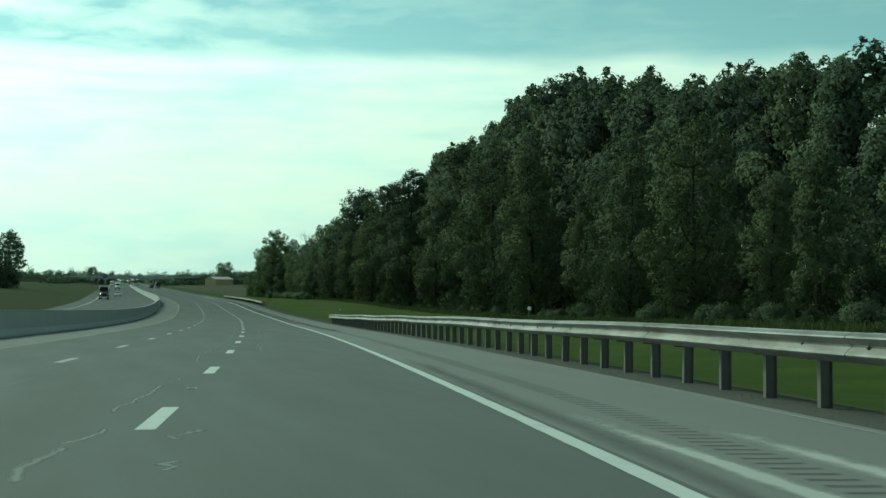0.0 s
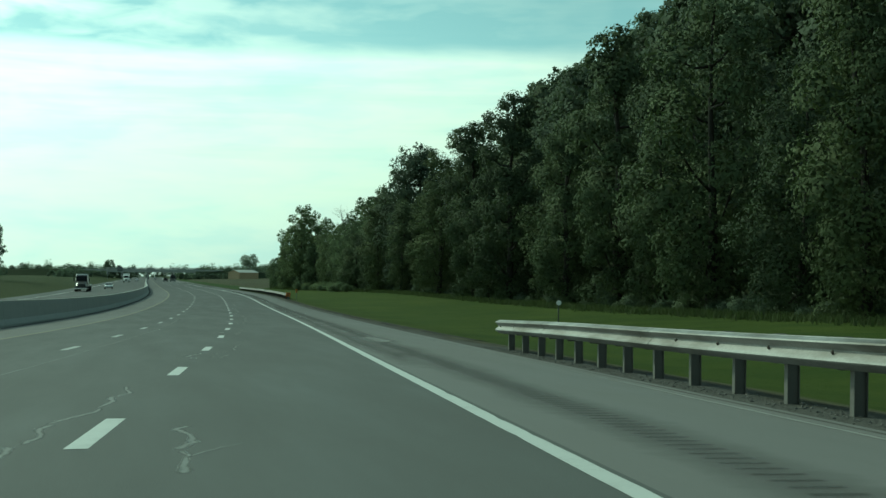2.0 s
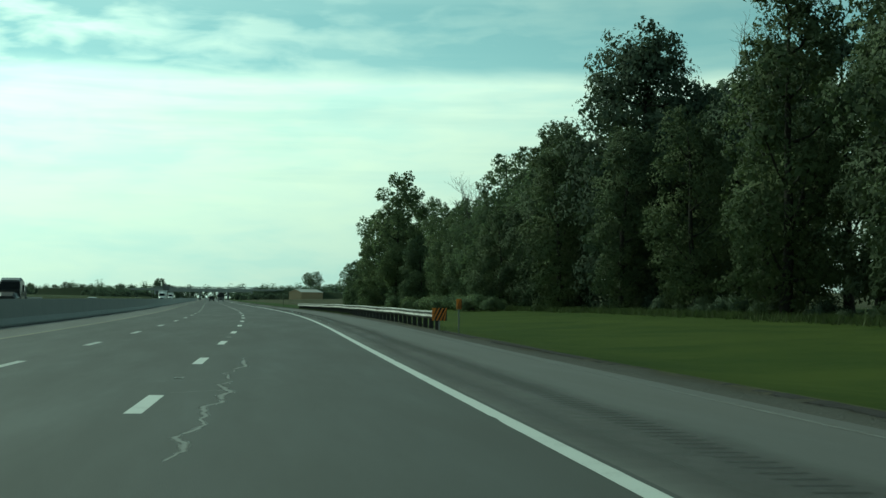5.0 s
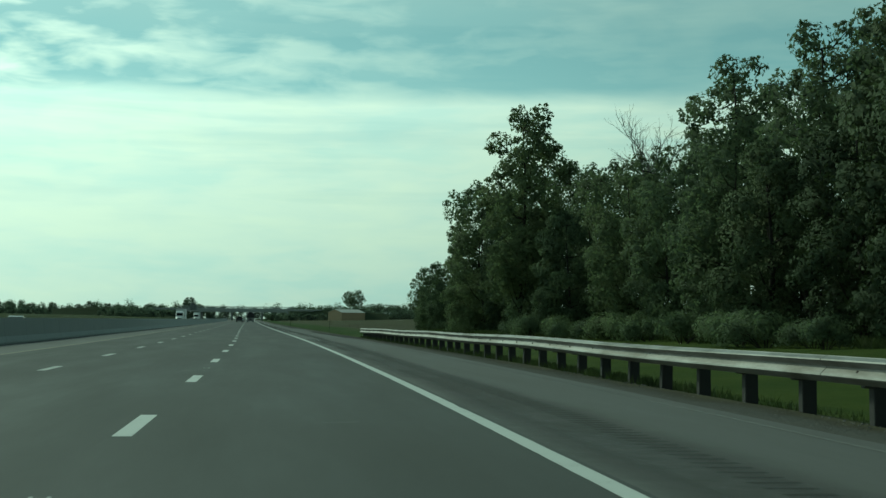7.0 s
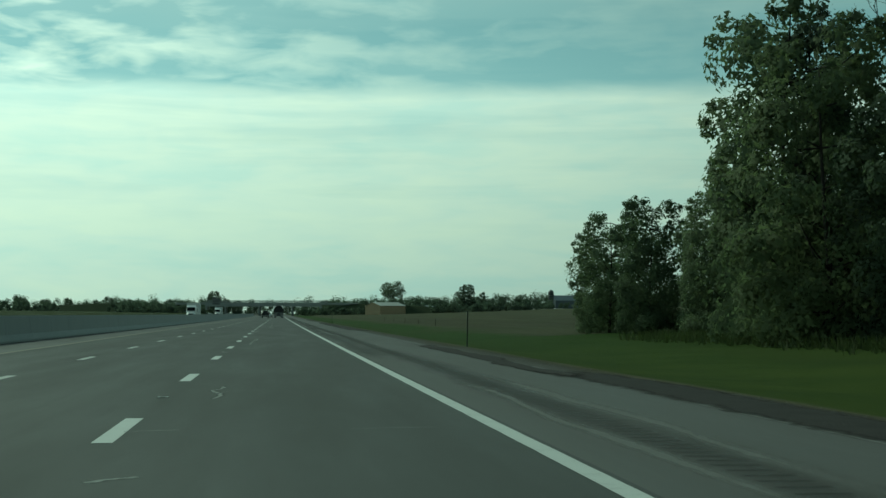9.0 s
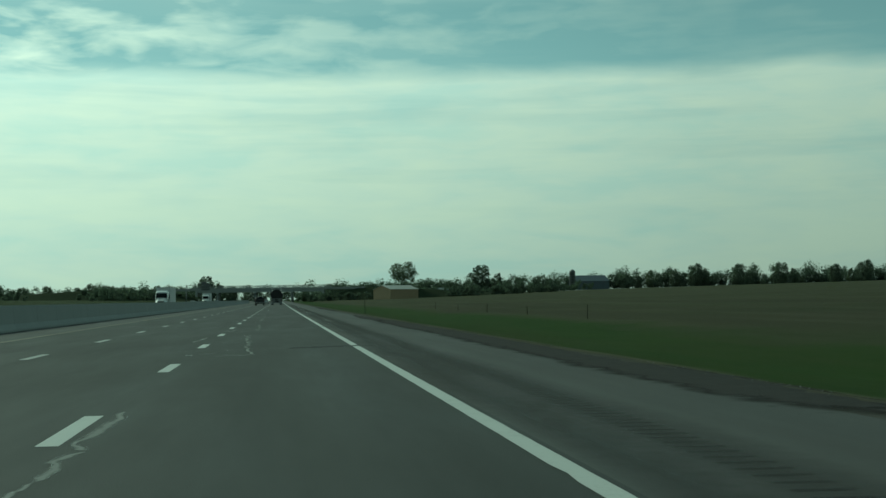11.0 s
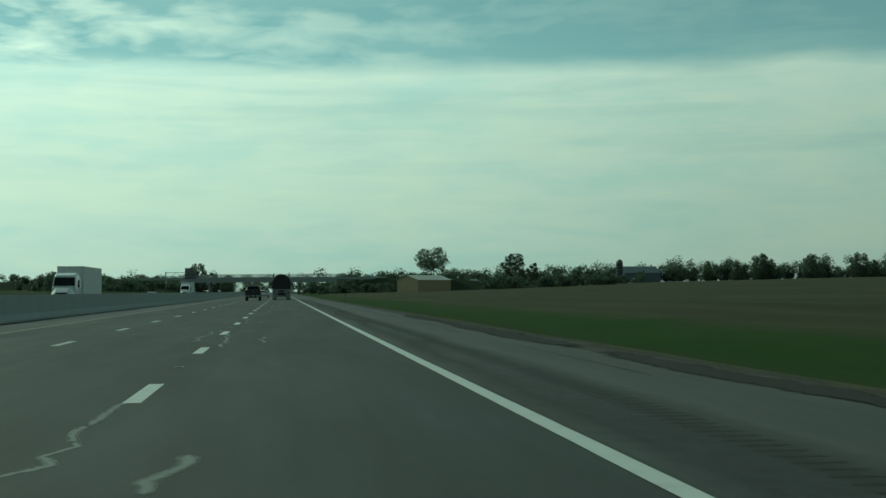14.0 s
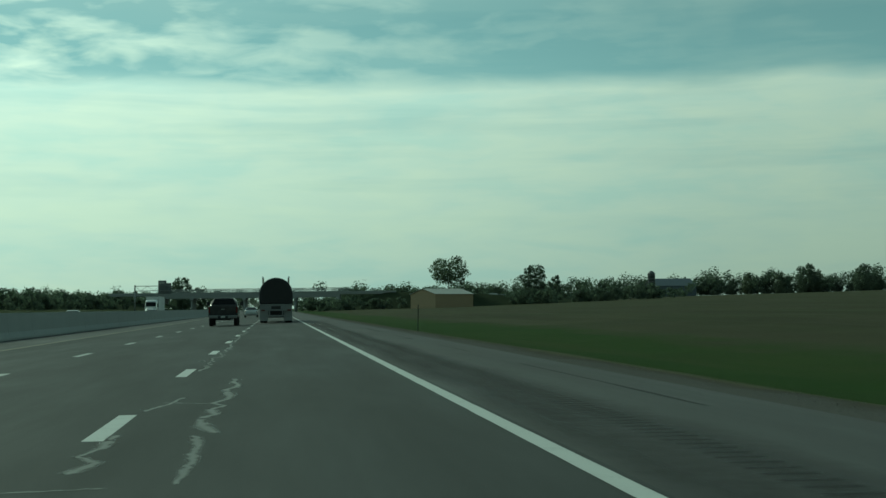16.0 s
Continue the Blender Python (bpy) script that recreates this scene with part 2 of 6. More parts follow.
def ground_mat():
    """Gravel and bare soil at the pavement, a dry fringe, mown grass, then the field."""
    k = Mat("ground", 0.95, 0.0, 0.06).world()
    big, mid, fine, blotch = k.noise(0.06, 3), k.noise(0.7, 5, 0.6), k.noise(14, 3, 0.7), k.noise(0.22, 4, 0.6)
    rows = k.noise(0.35, 4, 0.6, (1, 0.05, 1))
    lay, crop = k.attribute("lay"), k.attribute("crop", "Fac")
    sep = k.n.new("ShaderNodeSeparateXYZ")
    k.l.new(lay, sep.inputs[0])
    u, s = sep.outputs[0], sep.outputs[1]
    soft = lambda x, n, amount: k.math("ADD", x, k.math("MULTIPLY", k.math("SUBTRACT", n, 0.5), amount))
    # grass: yellower and mown short along the wood, lusher along the field
    lush = k.ramp(k.math("MULTIPLY", s, 0.001), [(0.36, 0.0), (0.44, 1.0)])
    dull = k.mix(k.ramp(big, [(0.35, 0.0), (0.7, 1.0)]), (0.068, 0.092, 0.018), (0.094, 0.116, 0.026))
    rich = k.mix(k.ramp(big, [(0.35, 0.0), (0.7, 1.0)]), (0.034, 0.070, 0.013), (0.048, 0.084, 0.018))
    c = k.mix(lush, dull, rich)
    c = k.mix(k.math("MULTIPLY", k.ramp(mid, [(0.45, 0.0), (0.75, 1.0)]), 0.35), c, k.mix(lush, (0.100, 0.116, 0.032), (0.060, 0.092, 0.018)))
    c = k.mix(k.math("MULTIPLY", k.ramp(blotch, [(0.38, 0.0), (0.64, 1.0)]), 0.6), c, (0.034, 0.060, 0.014))
    c = k.mix(k.math("MULTIPLY", k.ramp(k.noise(2.6, 4, 0.7), [(0.45, 0.0), (0.75, 1.0)]), 0.35), c, k.mix(lush, (0.112, 0.130, 0.040), (0.060, 0.096, 0.020)))
    c = k.mix(k.math("MULTIPLY", fine, 0.4), c, (0.024, 0.046, 0.012))
    # rougher, olive grass beyond the opposite carriageway
    c = k.mix(k.math("MULTIPLY", k.math("LESS_THAN", u, -30.0), 0.75), c, k.mix(blotch, (0.030, 0.040, 0.017), (0.062, 0.066, 0.032)))
    # stubble and young crop
    f = k.mix(k.ramp(big, [(0.35, 0.0), (0.65, 1.0)]), (0.070, 0.072, 0.040), (0.098, 0.088, 0.054))
    f = k.mix(k.math("MULTIPLY", rows, 0.5), f, (0.052, 0.070, 0.030))
    f = k.mix(k.math("MULTIPLY", fine, 0.35), f, (0.05, 0.06, 0.028))
    swathe = k.noise(0.16, 4, 0.6, (1, 0.10, 1))
    f = k.mix(k.math("MULTIPLY", k.ramp(swathe, [(0.42, 0.0), (0.62, 1.0)]), 0.55), f, (0.056, 0.050, 0.034))
    f = k.mix(k.math("MULTIPLY", k.ramp(rows, [(0.50, 0.0), (0.68, 1.0)]), 0.40), f, (0.112, 0.106, 0.068))
    c = k.mix(k.math("MULTIPLY", k.math("MULTIPLY", k.ramp(swathe, [(0.48, 0.0), (0.66, 1.0)]), lush), 0.55), c, (0.062, 0.070, 0.026))
    c = k.mix(k.ramp(soft(soft(crop, blotch, 0.7), swathe, 0.9), [(0.28, 0.0), (0.72, 1.0)]), c, f)
    # dry fringe, soil and gravel, all wavering along the road
    edge = soft(soft(u, blotch, 1.6), mid, 0.9)
    near = k.math("GREATER_THAN", u, 0.0)
    dry = k.math("MULTIPLY", k.ramp(k.math("MULTIPLY", edge, 0.1), [(0.47, 1.0), (0.60, 0.0)]), near)
    c = k.mix(k.math("MULTIPLY", dry, 0.85), c, k.mix(fine, (0.098, 0.088, 0.058), (0.165, 0.148, 0.104)))
    soil = k.math("MULTIPLY", k.ramp(k.math("MULTIPLY", edge, 0.1), [(0.42, 1.0), (0.47, 0.0)]), near)
    c = k.mix(k.math("MULTIPLY", soil, 0.75), c, k.mix(mid, (0.040, 0.036, 0.031), (0.088, 0.080, 0.068)))
    grit = k.math("MULTIPLY", k.ramp(k.math("MULTIPLY", edge, 0.1), [(0.385, 1.0), (0.43, 0.0)]), near)
    c = k.mix(grit, c, k.mix(fine, (0.074, 0.072, 0.066), (0.138, 0.133, 0.122)))
    return k.colour(c).bump(k.math("ADD", fine, mid), 0.8, 0.08).m


M_GROUND = ground_mat()
M_PALE = asphalt("bleached_asphalt", (0.130, 0.130, 0.124), (0.170, 0.169, 0.160), (0.08, 0.60, 2.5, 0.7))
M_FAINT = asphalt("faint_seam", (0.110, 0.110, 0.105), (0.140, 0.139, 0.132), (0.10, 0.80, 2.5, 0.7, 0.75))
M_GRAVEL = plain("gravel", (0.10, 0.095, 0.085), (0.21, 0.20, 0.185), 5.0, 0.95, 0.0, 0.9)
M_CONCRETE = plain("concrete", (0.32, 0.33, 0.32), (0.43, 0.44, 0.42), 0.6, 0.85, 0.0, 0.25)
M_BRIDGE = plain("bridge_concrete", (0.34, 0.345, 0.335), (0.44, 0.445, 0.43), 0.3, 0.85, 0.0, 0.2)


def galvanised():
    k = Mat("galvanised_steel", 0.5, 0.8)
    flake, dirt = k.voronoi(26), k.noise(1.4, 5, 0.65, (1, 0.35, 2.5))
    k.colour(k.mix(k.ramp(dirt, [(0.40, 0.0), (0.68, 1.0)]), k.mix(flake, (0.25, 0.246, 0.238), (0.37, 0.362, 0.352)), (0.14, 0.129, 0.114)))
    return k.rough(k.math("ADD", k.math("MULTIPLY", flake, 0.14), 0.52)).bump(k.noise(1.3, 2), 0.06, 0.02).m


M_RAIL = galvanised()
M_POST = plain("weathered_steel_post", (0.11, 0.104, 0.094), (0.20, 0.188, 0.172), 4.0, 0.65, 0.3, 0.3)
M_WOODPOST = plain("tarred_wooden_post", (0.030, 0.029, 0.029), (0.062, 0.058, 0.054), 5.0, 0.85, 0.0, 0.5)
M_BOLT = plain("rusty_bolt", (0.05, 0.042, 0.036), (0.10, 0.08, 0.066), 30.0, 0.6, 0.5, 0.1)
M_BLOCK = plain("dark_blockout", (0.05, 0.048, 0.045), (0.09, 0.085, 0.078), 9.0, 0.8)


def leaf_mat(name, a, b, c, through_leaf=0.28):
    k = Mat(name, 0.8, 0.0, 0.08)
    r = k.per_island()
    tone = k.mix(k.ramp(r, [(0.0, 0.22), (0.5, 0.45), (1.0, 0.80)]), a, b)
    patch = k.noise(0.45, 2, 0.5)
    tone = k.mix(k.ramp(patch, [(0.40, 0.0), (0.62, 0.75)]), tone, tuple(v * 1.35 for v in b))
    one = k.per_object()
    tone = k.mix(k.ramp(one, [(0.0, 0.6), (0.45, 0.0)]), tone, tuple(v * f for v, f in zip(c, (0.66, 0.70, 0.80))))
    tone = k.mix(k.ramp(one, [(0.55, 0.0), (1.0, 0.45)]), tone, tuple(v * f for v, f in zip(c, (1.55, 1.48, 1.15))))
    k.colour(tone)
    k.put(k.p.inputs["Transmission Weight"], 0.0)
    out = k.n["Material Output"]
    tr = k.n.new("ShaderNodeBsdfTranslucent")
    k.l.new(k.mix(0.4, tone, (0.08, 0.14, 0.03)), tr.inputs[0])
    mx = k.n.new("ShaderNodeMixShader")
    mx.inputs[0].default_value = through_leaf
    k.l.new(k.p.outputs[0], mx.inputs[1]), k.l.new(tr.outputs[0], mx.inputs[2]), k.l.new(mx.outputs[0], out.inputs[0])
    return k.m


M_LEAF = leaf_mat("leaves", (0.052, 0.070, 0.052), (0.118, 0.141, 0.092), (0.083, 0.100, 0.069), 0.22)
M_LEAF_BRIGHT = leaf_mat("leaves_light", (0.046, 0.061, 0.038), (0.106, 0.127, 0.070), (0.073, 0.088, 0.051), 0.18)
# brighter copy for thin crowns; light coming through is partly put into the colour
M_LEAF_THIN_LIT = leaf_mat("leaves_thin", (0.092, 0.118, 0.078), (0.168, 0.200, 0.122), (0.126, 0.150, 0.094), 0.5)
# haze over the distance is put into these pale leaf colours
M_LEAF_HAZED = leaf_mat("leaves_far", (0.165, 0.192, 0.158), (0.205, 0.238, 0.192), (0.182, 0.210, 0.172), 0.7)


def bark_mat():
    k = Mat("bark", 0.9, 0.0, 0.2)
    f = k.noise(7, 5, 0.65, (1, 1, 0.18))
    return k.colour(k.mix(f, (0.022, 0.020, 0.017), (0.060, 0.053, 0.045))).bump(f, 0.9, 0.03).m


M_BARK = bark_mat()
M_BARK_PALE = plain("dead_branch_bark", (0.16, 0.15, 0.135), (0.26, 0.245, 0.225), 5.0, 0.9)
M_WEED = leaf_mat("weed_blades", (0.050, 0.064, 0.026), (0.084, 0.098, 0.044), (0.066, 0.080, 0.034))
M_LEAF_GRASS = leaf_mat("grass_blades", (0.036, 0.068, 0.012), (0.052, 0.088, 0.016), (0.052, 0.080, 0.018))


# ---- the motorway's line: heading and grade along the right edge line, s in metres ----
HEADING = [(-120, 11.002), (0, 7.367), (60, 5.549), (120, 4.618), (180, 3.147), (240, 2.532), (300, 0.576), (360, -0.253), (450, -0.117), (700, 0.011), (2600, 0.000)]
GRADE = [(-120, -1.064), (0, -1.222), (80, -1.328), (160, -0.665), (240, 0.091), (320, -0.053), (420, -0.018), (600, 0.013), (1000, 0.025), (2600, 0.000)]
STEP = 2.0
S_ALL = np.arange(-120.0, 2600.1, STEP)
_psi = np.radians(np.interp(S_ALL, *zip(*HEADING)))
_gr = np.tan(np.radians(np.interp(S_ALL, *zip(*GRADE))))


def _integrate(rate):
    total = np.concatenate([[0.0], np.cumsum((rate[1:] + rate[:-1]) / 2 * STEP)])
    return total - np.interp(0.0, S_ALL, total)


LINE_X, LINE_Y, LINE_Z = _integrate(np.sin(_psi)), _integrate(np.cos(_psi)), _integrate(_gr)


def road_at(s, u=0.0, dz=0.0):
    """The place s metres along the edge line, u metres to its right, dz above the pavement."""
    psi = np.interp(s, S_ALL, _psi)
    return Vector((np.interp(s, S_ALL, LINE_X) + u * math.cos(psi), np.interp(s, S_ALL, LINE_Y) - u * math.sin(psi),
                   np.interp(s, S_ALL, LINE_Z) + dz))


def road_yaw(s):
    """The turn about z, in degrees, that lays a thing's +y along the road."""
    return -math.degrees(np.interp(s, S_ALL, _psi))


# ---- helpers of this scene ----
def part(name, bm, material, parent=None, label="", smooth=False):
    """Links a bmesh as one mesh object, under a thing or a part where one is given."""
    me = bpy.data.meshes.new(name)
    bm.to_mesh(me)
    bm.free()
    if smooth:
        me.polygons.foreach_set("use_smooth", [True] * len(me.polygons))
    for m in material if isinstance(material, (list, tuple)) else [material]:
        me.materials.append(m)
    ob = new(name, me)
    if parent is not None:
        ob.parent = parent
    if label:
        tagged(ob, label)
    return ob


def raw(name, verts, faces, material, parent=None, label="", smooth=False):
    me = bpy.data.meshes.new(name)
    me.from_pydata(verts, [], faces)
    if smooth:
        me.polygons.foreach_set("use_smooth", [True] * len(me.polygons))
    me.materials.append(material)
    ob = new(name, me)
    if parent is not None:
        ob.parent = parent
    if label:
        tagged(ob, label)
    return ob


def lay_out(me, us, rim=None):
    """Stores each vertex's distance across and along the road, and its nearness to the middle of a worn mark."""
    a = me.attributes.new("lay", "FLOAT_VECTOR", "POINT")
    a.data.foreach_set("vector", [float(v) for u, s in us for v in (u, s, 0.0)])
    if rim is not None:
        me.attributes.new("rim", "FLOAT", "POINT").data.foreach_set("value", rim)


def thing(name, m, label, category, group="", kind=""):
    ob = new(name)
    ob.matrix_world = m
    ob.empty_display_size = 0.2
    return tagged(ob, label, category, group, kind)


def box_in(bm, x0, x1, y0, y1, z0, z1, bevel=0.0):
    """Adds a box, with softened edges where asked."""
    vs = [bm.verts.new((x, y, z)) for x in (x0, x1) for y in (y0, y1) for z in (z0, z1)]
    fs = [bm.faces.new([vs[i] for i in f]) for f in ((0, 1, 3, 2), (4, 6, 7, 5), (0, 4, 5, 1), (2, 3, 7, 6), (0, 2, 6, 4), (1, 5, 7, 3))]
    if bevel:
        es = {e for f in fs for e in f.edges}
        bmesh.ops.bevel(bm, geom=list(es), offset=bevel, segments=1, affect="EDGES")
    return vs


def tube_in(bm, points, radii, sides=8, cap=True):
    """Adds a tube along points with a radius at each."""
    rings, pts = [], [Vector(p) for p in points]
    for i, (p, r) in enumerate(zip(pts, radii)):
        d = (pts[min(i + 1, len(pts) - 1)] - pts[max(i - 1, 0)]).normalized()
        a = d.orthogonal().normalized() if i == 0 else (a - d * a.dot(d)).normalized()
        b = d.cross(a)
        rings.append([bm.verts.new(p + r * (math.cos(k) * a + math.sin(k) * b)) for k in (2 * math.pi * j / sides for j in range(sides))])
    for r0, r1 in zip(rings, rings[1:]):
        for j in range(sides):
            bm.faces.new((r0[j], r0[(j + 1) % sides], r1[(j + 1) % sides], r1[j]))
    if cap:
        bm.faces.new(rings[0][::-1]), bm.faces.new(rings[-1])


def sweep(name, profile, s0, s1, step, material, parent=None, closed=False, ends=True, label="", smooth=False, wave=None):
    """A strip or bar with a profile of (u, dz) points carried along the road from s0 to s1."""
    n = max(2, int(round((s1 - s0) / step)) + 1)
    ss = np.linspace(s0, s1, n)
    verts, faces, k = [], [], len(profile)
    for s in ss:
        du, dv = wave(s) if wave else (0.0, 0.0)
        verts += [tuple(road_at(s, u + du, dz + dv + cross(u))) for u, dz in profile]
    for i in range(n - 1):
        for j in range(k if closed else k - 1):
            a, b = i * k + j, i * k + (j + 1) % k
            faces.append((a, b, b + k, a + k))
    if closed and ends:
        faces += [tuple(range(k))[::-1], tuple(range((n - 1) * k, n * k))]
    ob = raw(name, verts, faces, material, parent, label, smooth)
    lay_out(ob.data, [(u, s) for s in ss for u, _ in profile])
    return ob


# cross-section: widths to the right (+) and left (-) of the right edge line
LANE_1, LANE_2, LEFT_LINE, WALL_U = -3.62, -7.22, -10.9, -14.6
FAR_LEFT_LINE, FAR_LANE_1, FAR_LANE_2, FAR_EDGE, FAR_PAVED = -17.7, -21.3, -24.9, -28.5, -31.9
PAVED = 3.35
DASH_PERIOD, DASH_LEN, DASH_START = 10.872, 2.8, 1.68


def cross(u):
    """Cross-fall of the pavement."""
    return 0.019 * max(u, -15.2) if u < 0 else 0.0


def road_x(y):
    return np.interp(y, LINE_Y, LINE_X)


def road_z(y):
    return np.interp(y, LINE_Y, LINE_Z)


def verge(u):
    """Height of the ground beside the road against the pavement."""
    return float(np.interp(u, [-3000, -200, -90, -60, -46, -38, -34, -32, 2.6, 3.2, 4.4, 6.0, 9.0, 16.0, 26.0, 60.0, 130.0, 200.0, 400.0, 3000.0],
                           [2.0, 2.0, 2.0, 1.4, 0.7, -0.3, -0.5, -0.8, -0.5, -0.03, -0.06, -0.30, -0.50, -0.25, 0.15, 0.6, 2.6, 5.0, 7.0, 9.0]))


def ground():
    ys = np.unique(np.concatenate([np.arange(-700, -60, 40), np.arange(-60, 700, 4.0), np.arange(700, 1300, 20), np.arange(1300, 2500, 100), np.arange(2500, 4900, 400)]))
    us = [-2600, -1400, -700, -350, -200, -130, -90, -75, -60, -52, -46, -42, -38, -36, -34, -32, -15, 2.6, 3.2, 3.8, 4.4, 5.0, 6.0, 7.5, 9, 10.5, 12, 14, 16, 19, 23,
          28, 34, 40, 50, 65, 85, 120, 170, 240, 320, 400, 600, 1000, 1700, 2600]
    verts, faces, lay, crop = [], [], [], []
    for y in ys:
        for u in us:
            rough = 0.0 if -32 <= u <= 4.0 else 0.10 * noise.noise((u * 0.15, y * 0.12, 0)) * min(1.0, abs(u) / 12)
            verts.append((road_x(y) + u, y, road_z(y) + verge(u) + rough))
            lay.append((u, y))
            crop.append(1.0 if u >= 65 or u < -130 else float(np.interp(u, [10.5, 17.5], [0.0, 1.0])) if y > FIELD_Y else 0.0)
    k = len(us)
    me = bpy.data.meshes.new("ground")
    for i in range(len(ys) - 1):
        for j in range(k - 1):
            faces.append((i * k + j, i * k + j + 1, (i + 1) * k + j + 1, (i + 1) * k + j))
    me.from_pydata(verts, [], faces)
    me.materials.append(M_GROUND)
    lay_out(me, lay)
    me.attributes.new("crop", "FLOAT", "POINT").data.foreach_set("value", crop)
    me.polygons.foreach_set("use_smooth", [True] * len(faces))
    tagged(new("ground", me), "mown green verge running into a flat farm field", "ground", kind="structure")


FIELD_Y = 430.0
ground()


# ---- carriageways ----
S0, S1 = -100.0, 2400.0
road = tagged(sweep("road", [(LEFT_LINE - 0.1, -0.4), (LEFT_LINE - 0.1, 0.0), (0.14, 0.0), (0.14, -0.4)], S0, S1, 4.0, M_ASPHALT),
              "dark grey worn asphalt of three motorway lanes", "road", kind="structure")
shoulder = tagged(sweep("road_shoulder", [(0.145, -0.4), (0.145, -0.003), (PAVED, -0.026), (PAVED + 0.12, -0.4)], S0, S1, 4.0, M_SHOULDER),
                  "paler grey asphalt hard shoulder beside the lanes", "shoulder", kind="structure")
tagged(sweep("road_inner_shoulder", [(WALL_U - 0.3, -0.4), (WALL_U - 0.3, -0.004), (LEFT_LINE - 0.105, -0.002), (LEFT_LINE - 0.105, -0.4)], S0, S1, 4.0, M_SHOULDER),
       "grey asphalt inner shoulder along the concrete barrier", "shoulder", kind="structure")
tagged(sweep("road_opposite", [(FAR_PAVED, -0.4), (FAR_PAVED, 0.0), (WALL_U - 0.305, 0.0), (WALL_U - 0.305, -0.4)], S0, S1, 4.0, M_ASPHALT),
       "grey asphalt of the opposite carriageway", "road", kind="structure")


def line(name, u, width, material, s0, s1, label, dz=0.0018):
    return tagged(sweep(name, [(u - width / 2, dz), (u + width / 2, dz)], s0, s1, 3.0, material), label, "road marking", kind="structure")


def worn_line(u, width, s0, s1, label):
    """A painted line whose edges waver and are chipped."""
    rng = np.random.default_rng(23)
    verts, lay = [], []
    ss = np.arange(s0, s1, 0.4)
    for d in ss:
        for side in (-1, 1):
            v = u + side * (width / 2 + rng.normal(0, 0.0015) - (0.02 * rng.random() if rng.random() < 0.03 else 0.0))
            verts.append(tuple(road_at(d, v, 0.0018 + cross(v))))
            lay.append((v, float(d)))
    ob = raw("edge_line_white", verts, [(2 * i, 2 * i + 1, 2 * i + 3, 2 * i + 2) for i in range(len(ss) - 1)], M_WHITE_LINE)
    lay_out(ob.data, lay)
    tagged(ob, label, "road marking", kind="structure")


worn_line(0.0, 0.165, S0, 760.0, "solid white painted edge line with worn edges")
line("edge_line_white", 0.0, 0.165, M_WHITE_LINE, 760.0, S1, "solid white painted edge line on asphalt")
line("edge_line_yellow", LEFT_LINE, 0.14, M_YELLOW_LINE, S0, S1, "worn solid yellow line along the inner shoulder")
line("edge_line_yellow", FAR_LEFT_LINE, 0.14, M_YELLOW_LINE, S0, S1, "worn solid yellow line of the opposite carriageway")
line("edge_line_white", FAR_EDGE, 0.14, M_WHITE_LINE, S0, S1, "solid white edge line of the opposite carriageway")


def dash(u, s, parent, material):
    """One painted lane dash with slightly worn ends."""
    verts, w = [], 0.095
    for k in range(4):
        d = s + DASH_LEN * k / 3 + (random.uniform(-0.05, 0.05) if k in (0, 3) else 0)
        verts += [tuple(road_at(d, u - w, 0.0022 + cross(u))), tuple(road_at(d + random.uniform(-0.03, 0.03), u + w, 0.0022 + cross(u)))]
    return raw("dash", verts, [(0, 1, 3, 2), (2, 3, 5, 4), (4, 5, 7, 6)], material, parent)


def lane_line(u, s0, s1, start, period, label, material=M_WHITE_LINE):
    row = thing("lane_line", Matrix(), label, "road marking", kind="structure")
    s = start + math.ceil((s0 - start) / period) * period
    while s < s1:
        # the first lane line bows a little where the road straightens
        bow = float(np.interp(s, [100, 125, 150, 185], [0.0, 0.12, 0.12, 0.0])) if u == LANE_1 else 0.0
        dash(u + bow, s, row, material)
        s += period


lane_line(LANE_1, -20, 1250, DASH_START, DASH_PERIOD, "dashed white lane line on dark asphalt")
lane_line(LANE_2, -20, 1250, 6.37, 11.81, "worn dashed white lane line on dark asphalt", M_DULL_LINE)
lane_line(FAR_LANE_1, 100, 1100, DASH_START, DASH_PERIOD, "dashed white lane line of the opposite carriageway")
lane_line(FAR_LANE_2, 100, 1100, DASH_START, DASH_PERIOD, "dashed white lane line of the opposite carriageway")


# ---- concrete median barrier, cast in lengths ----
def barrier(s0, s1, length):
    half = [(-0.36, 0.0), (-0.36, 0.09), (-0.22, 0.38), (-0.12, 1.28)]
    prof = half + [(-u, z) for u, z in half[::-1]]
    wall = thing("median_barrier", Matrix(), "pale grey concrete median barrier between the carriageways", "barrier", kind="structure")
    s = s0
    while s < s1:
        sweep("barrier_length", [(WALL_U + u, z) for u, z in prof], s + 0.012, s + length - 0.012, 3.1, M_CONCRETE, wall, closed=True)
        s += length


barrier(-60, 1000, 6.2)


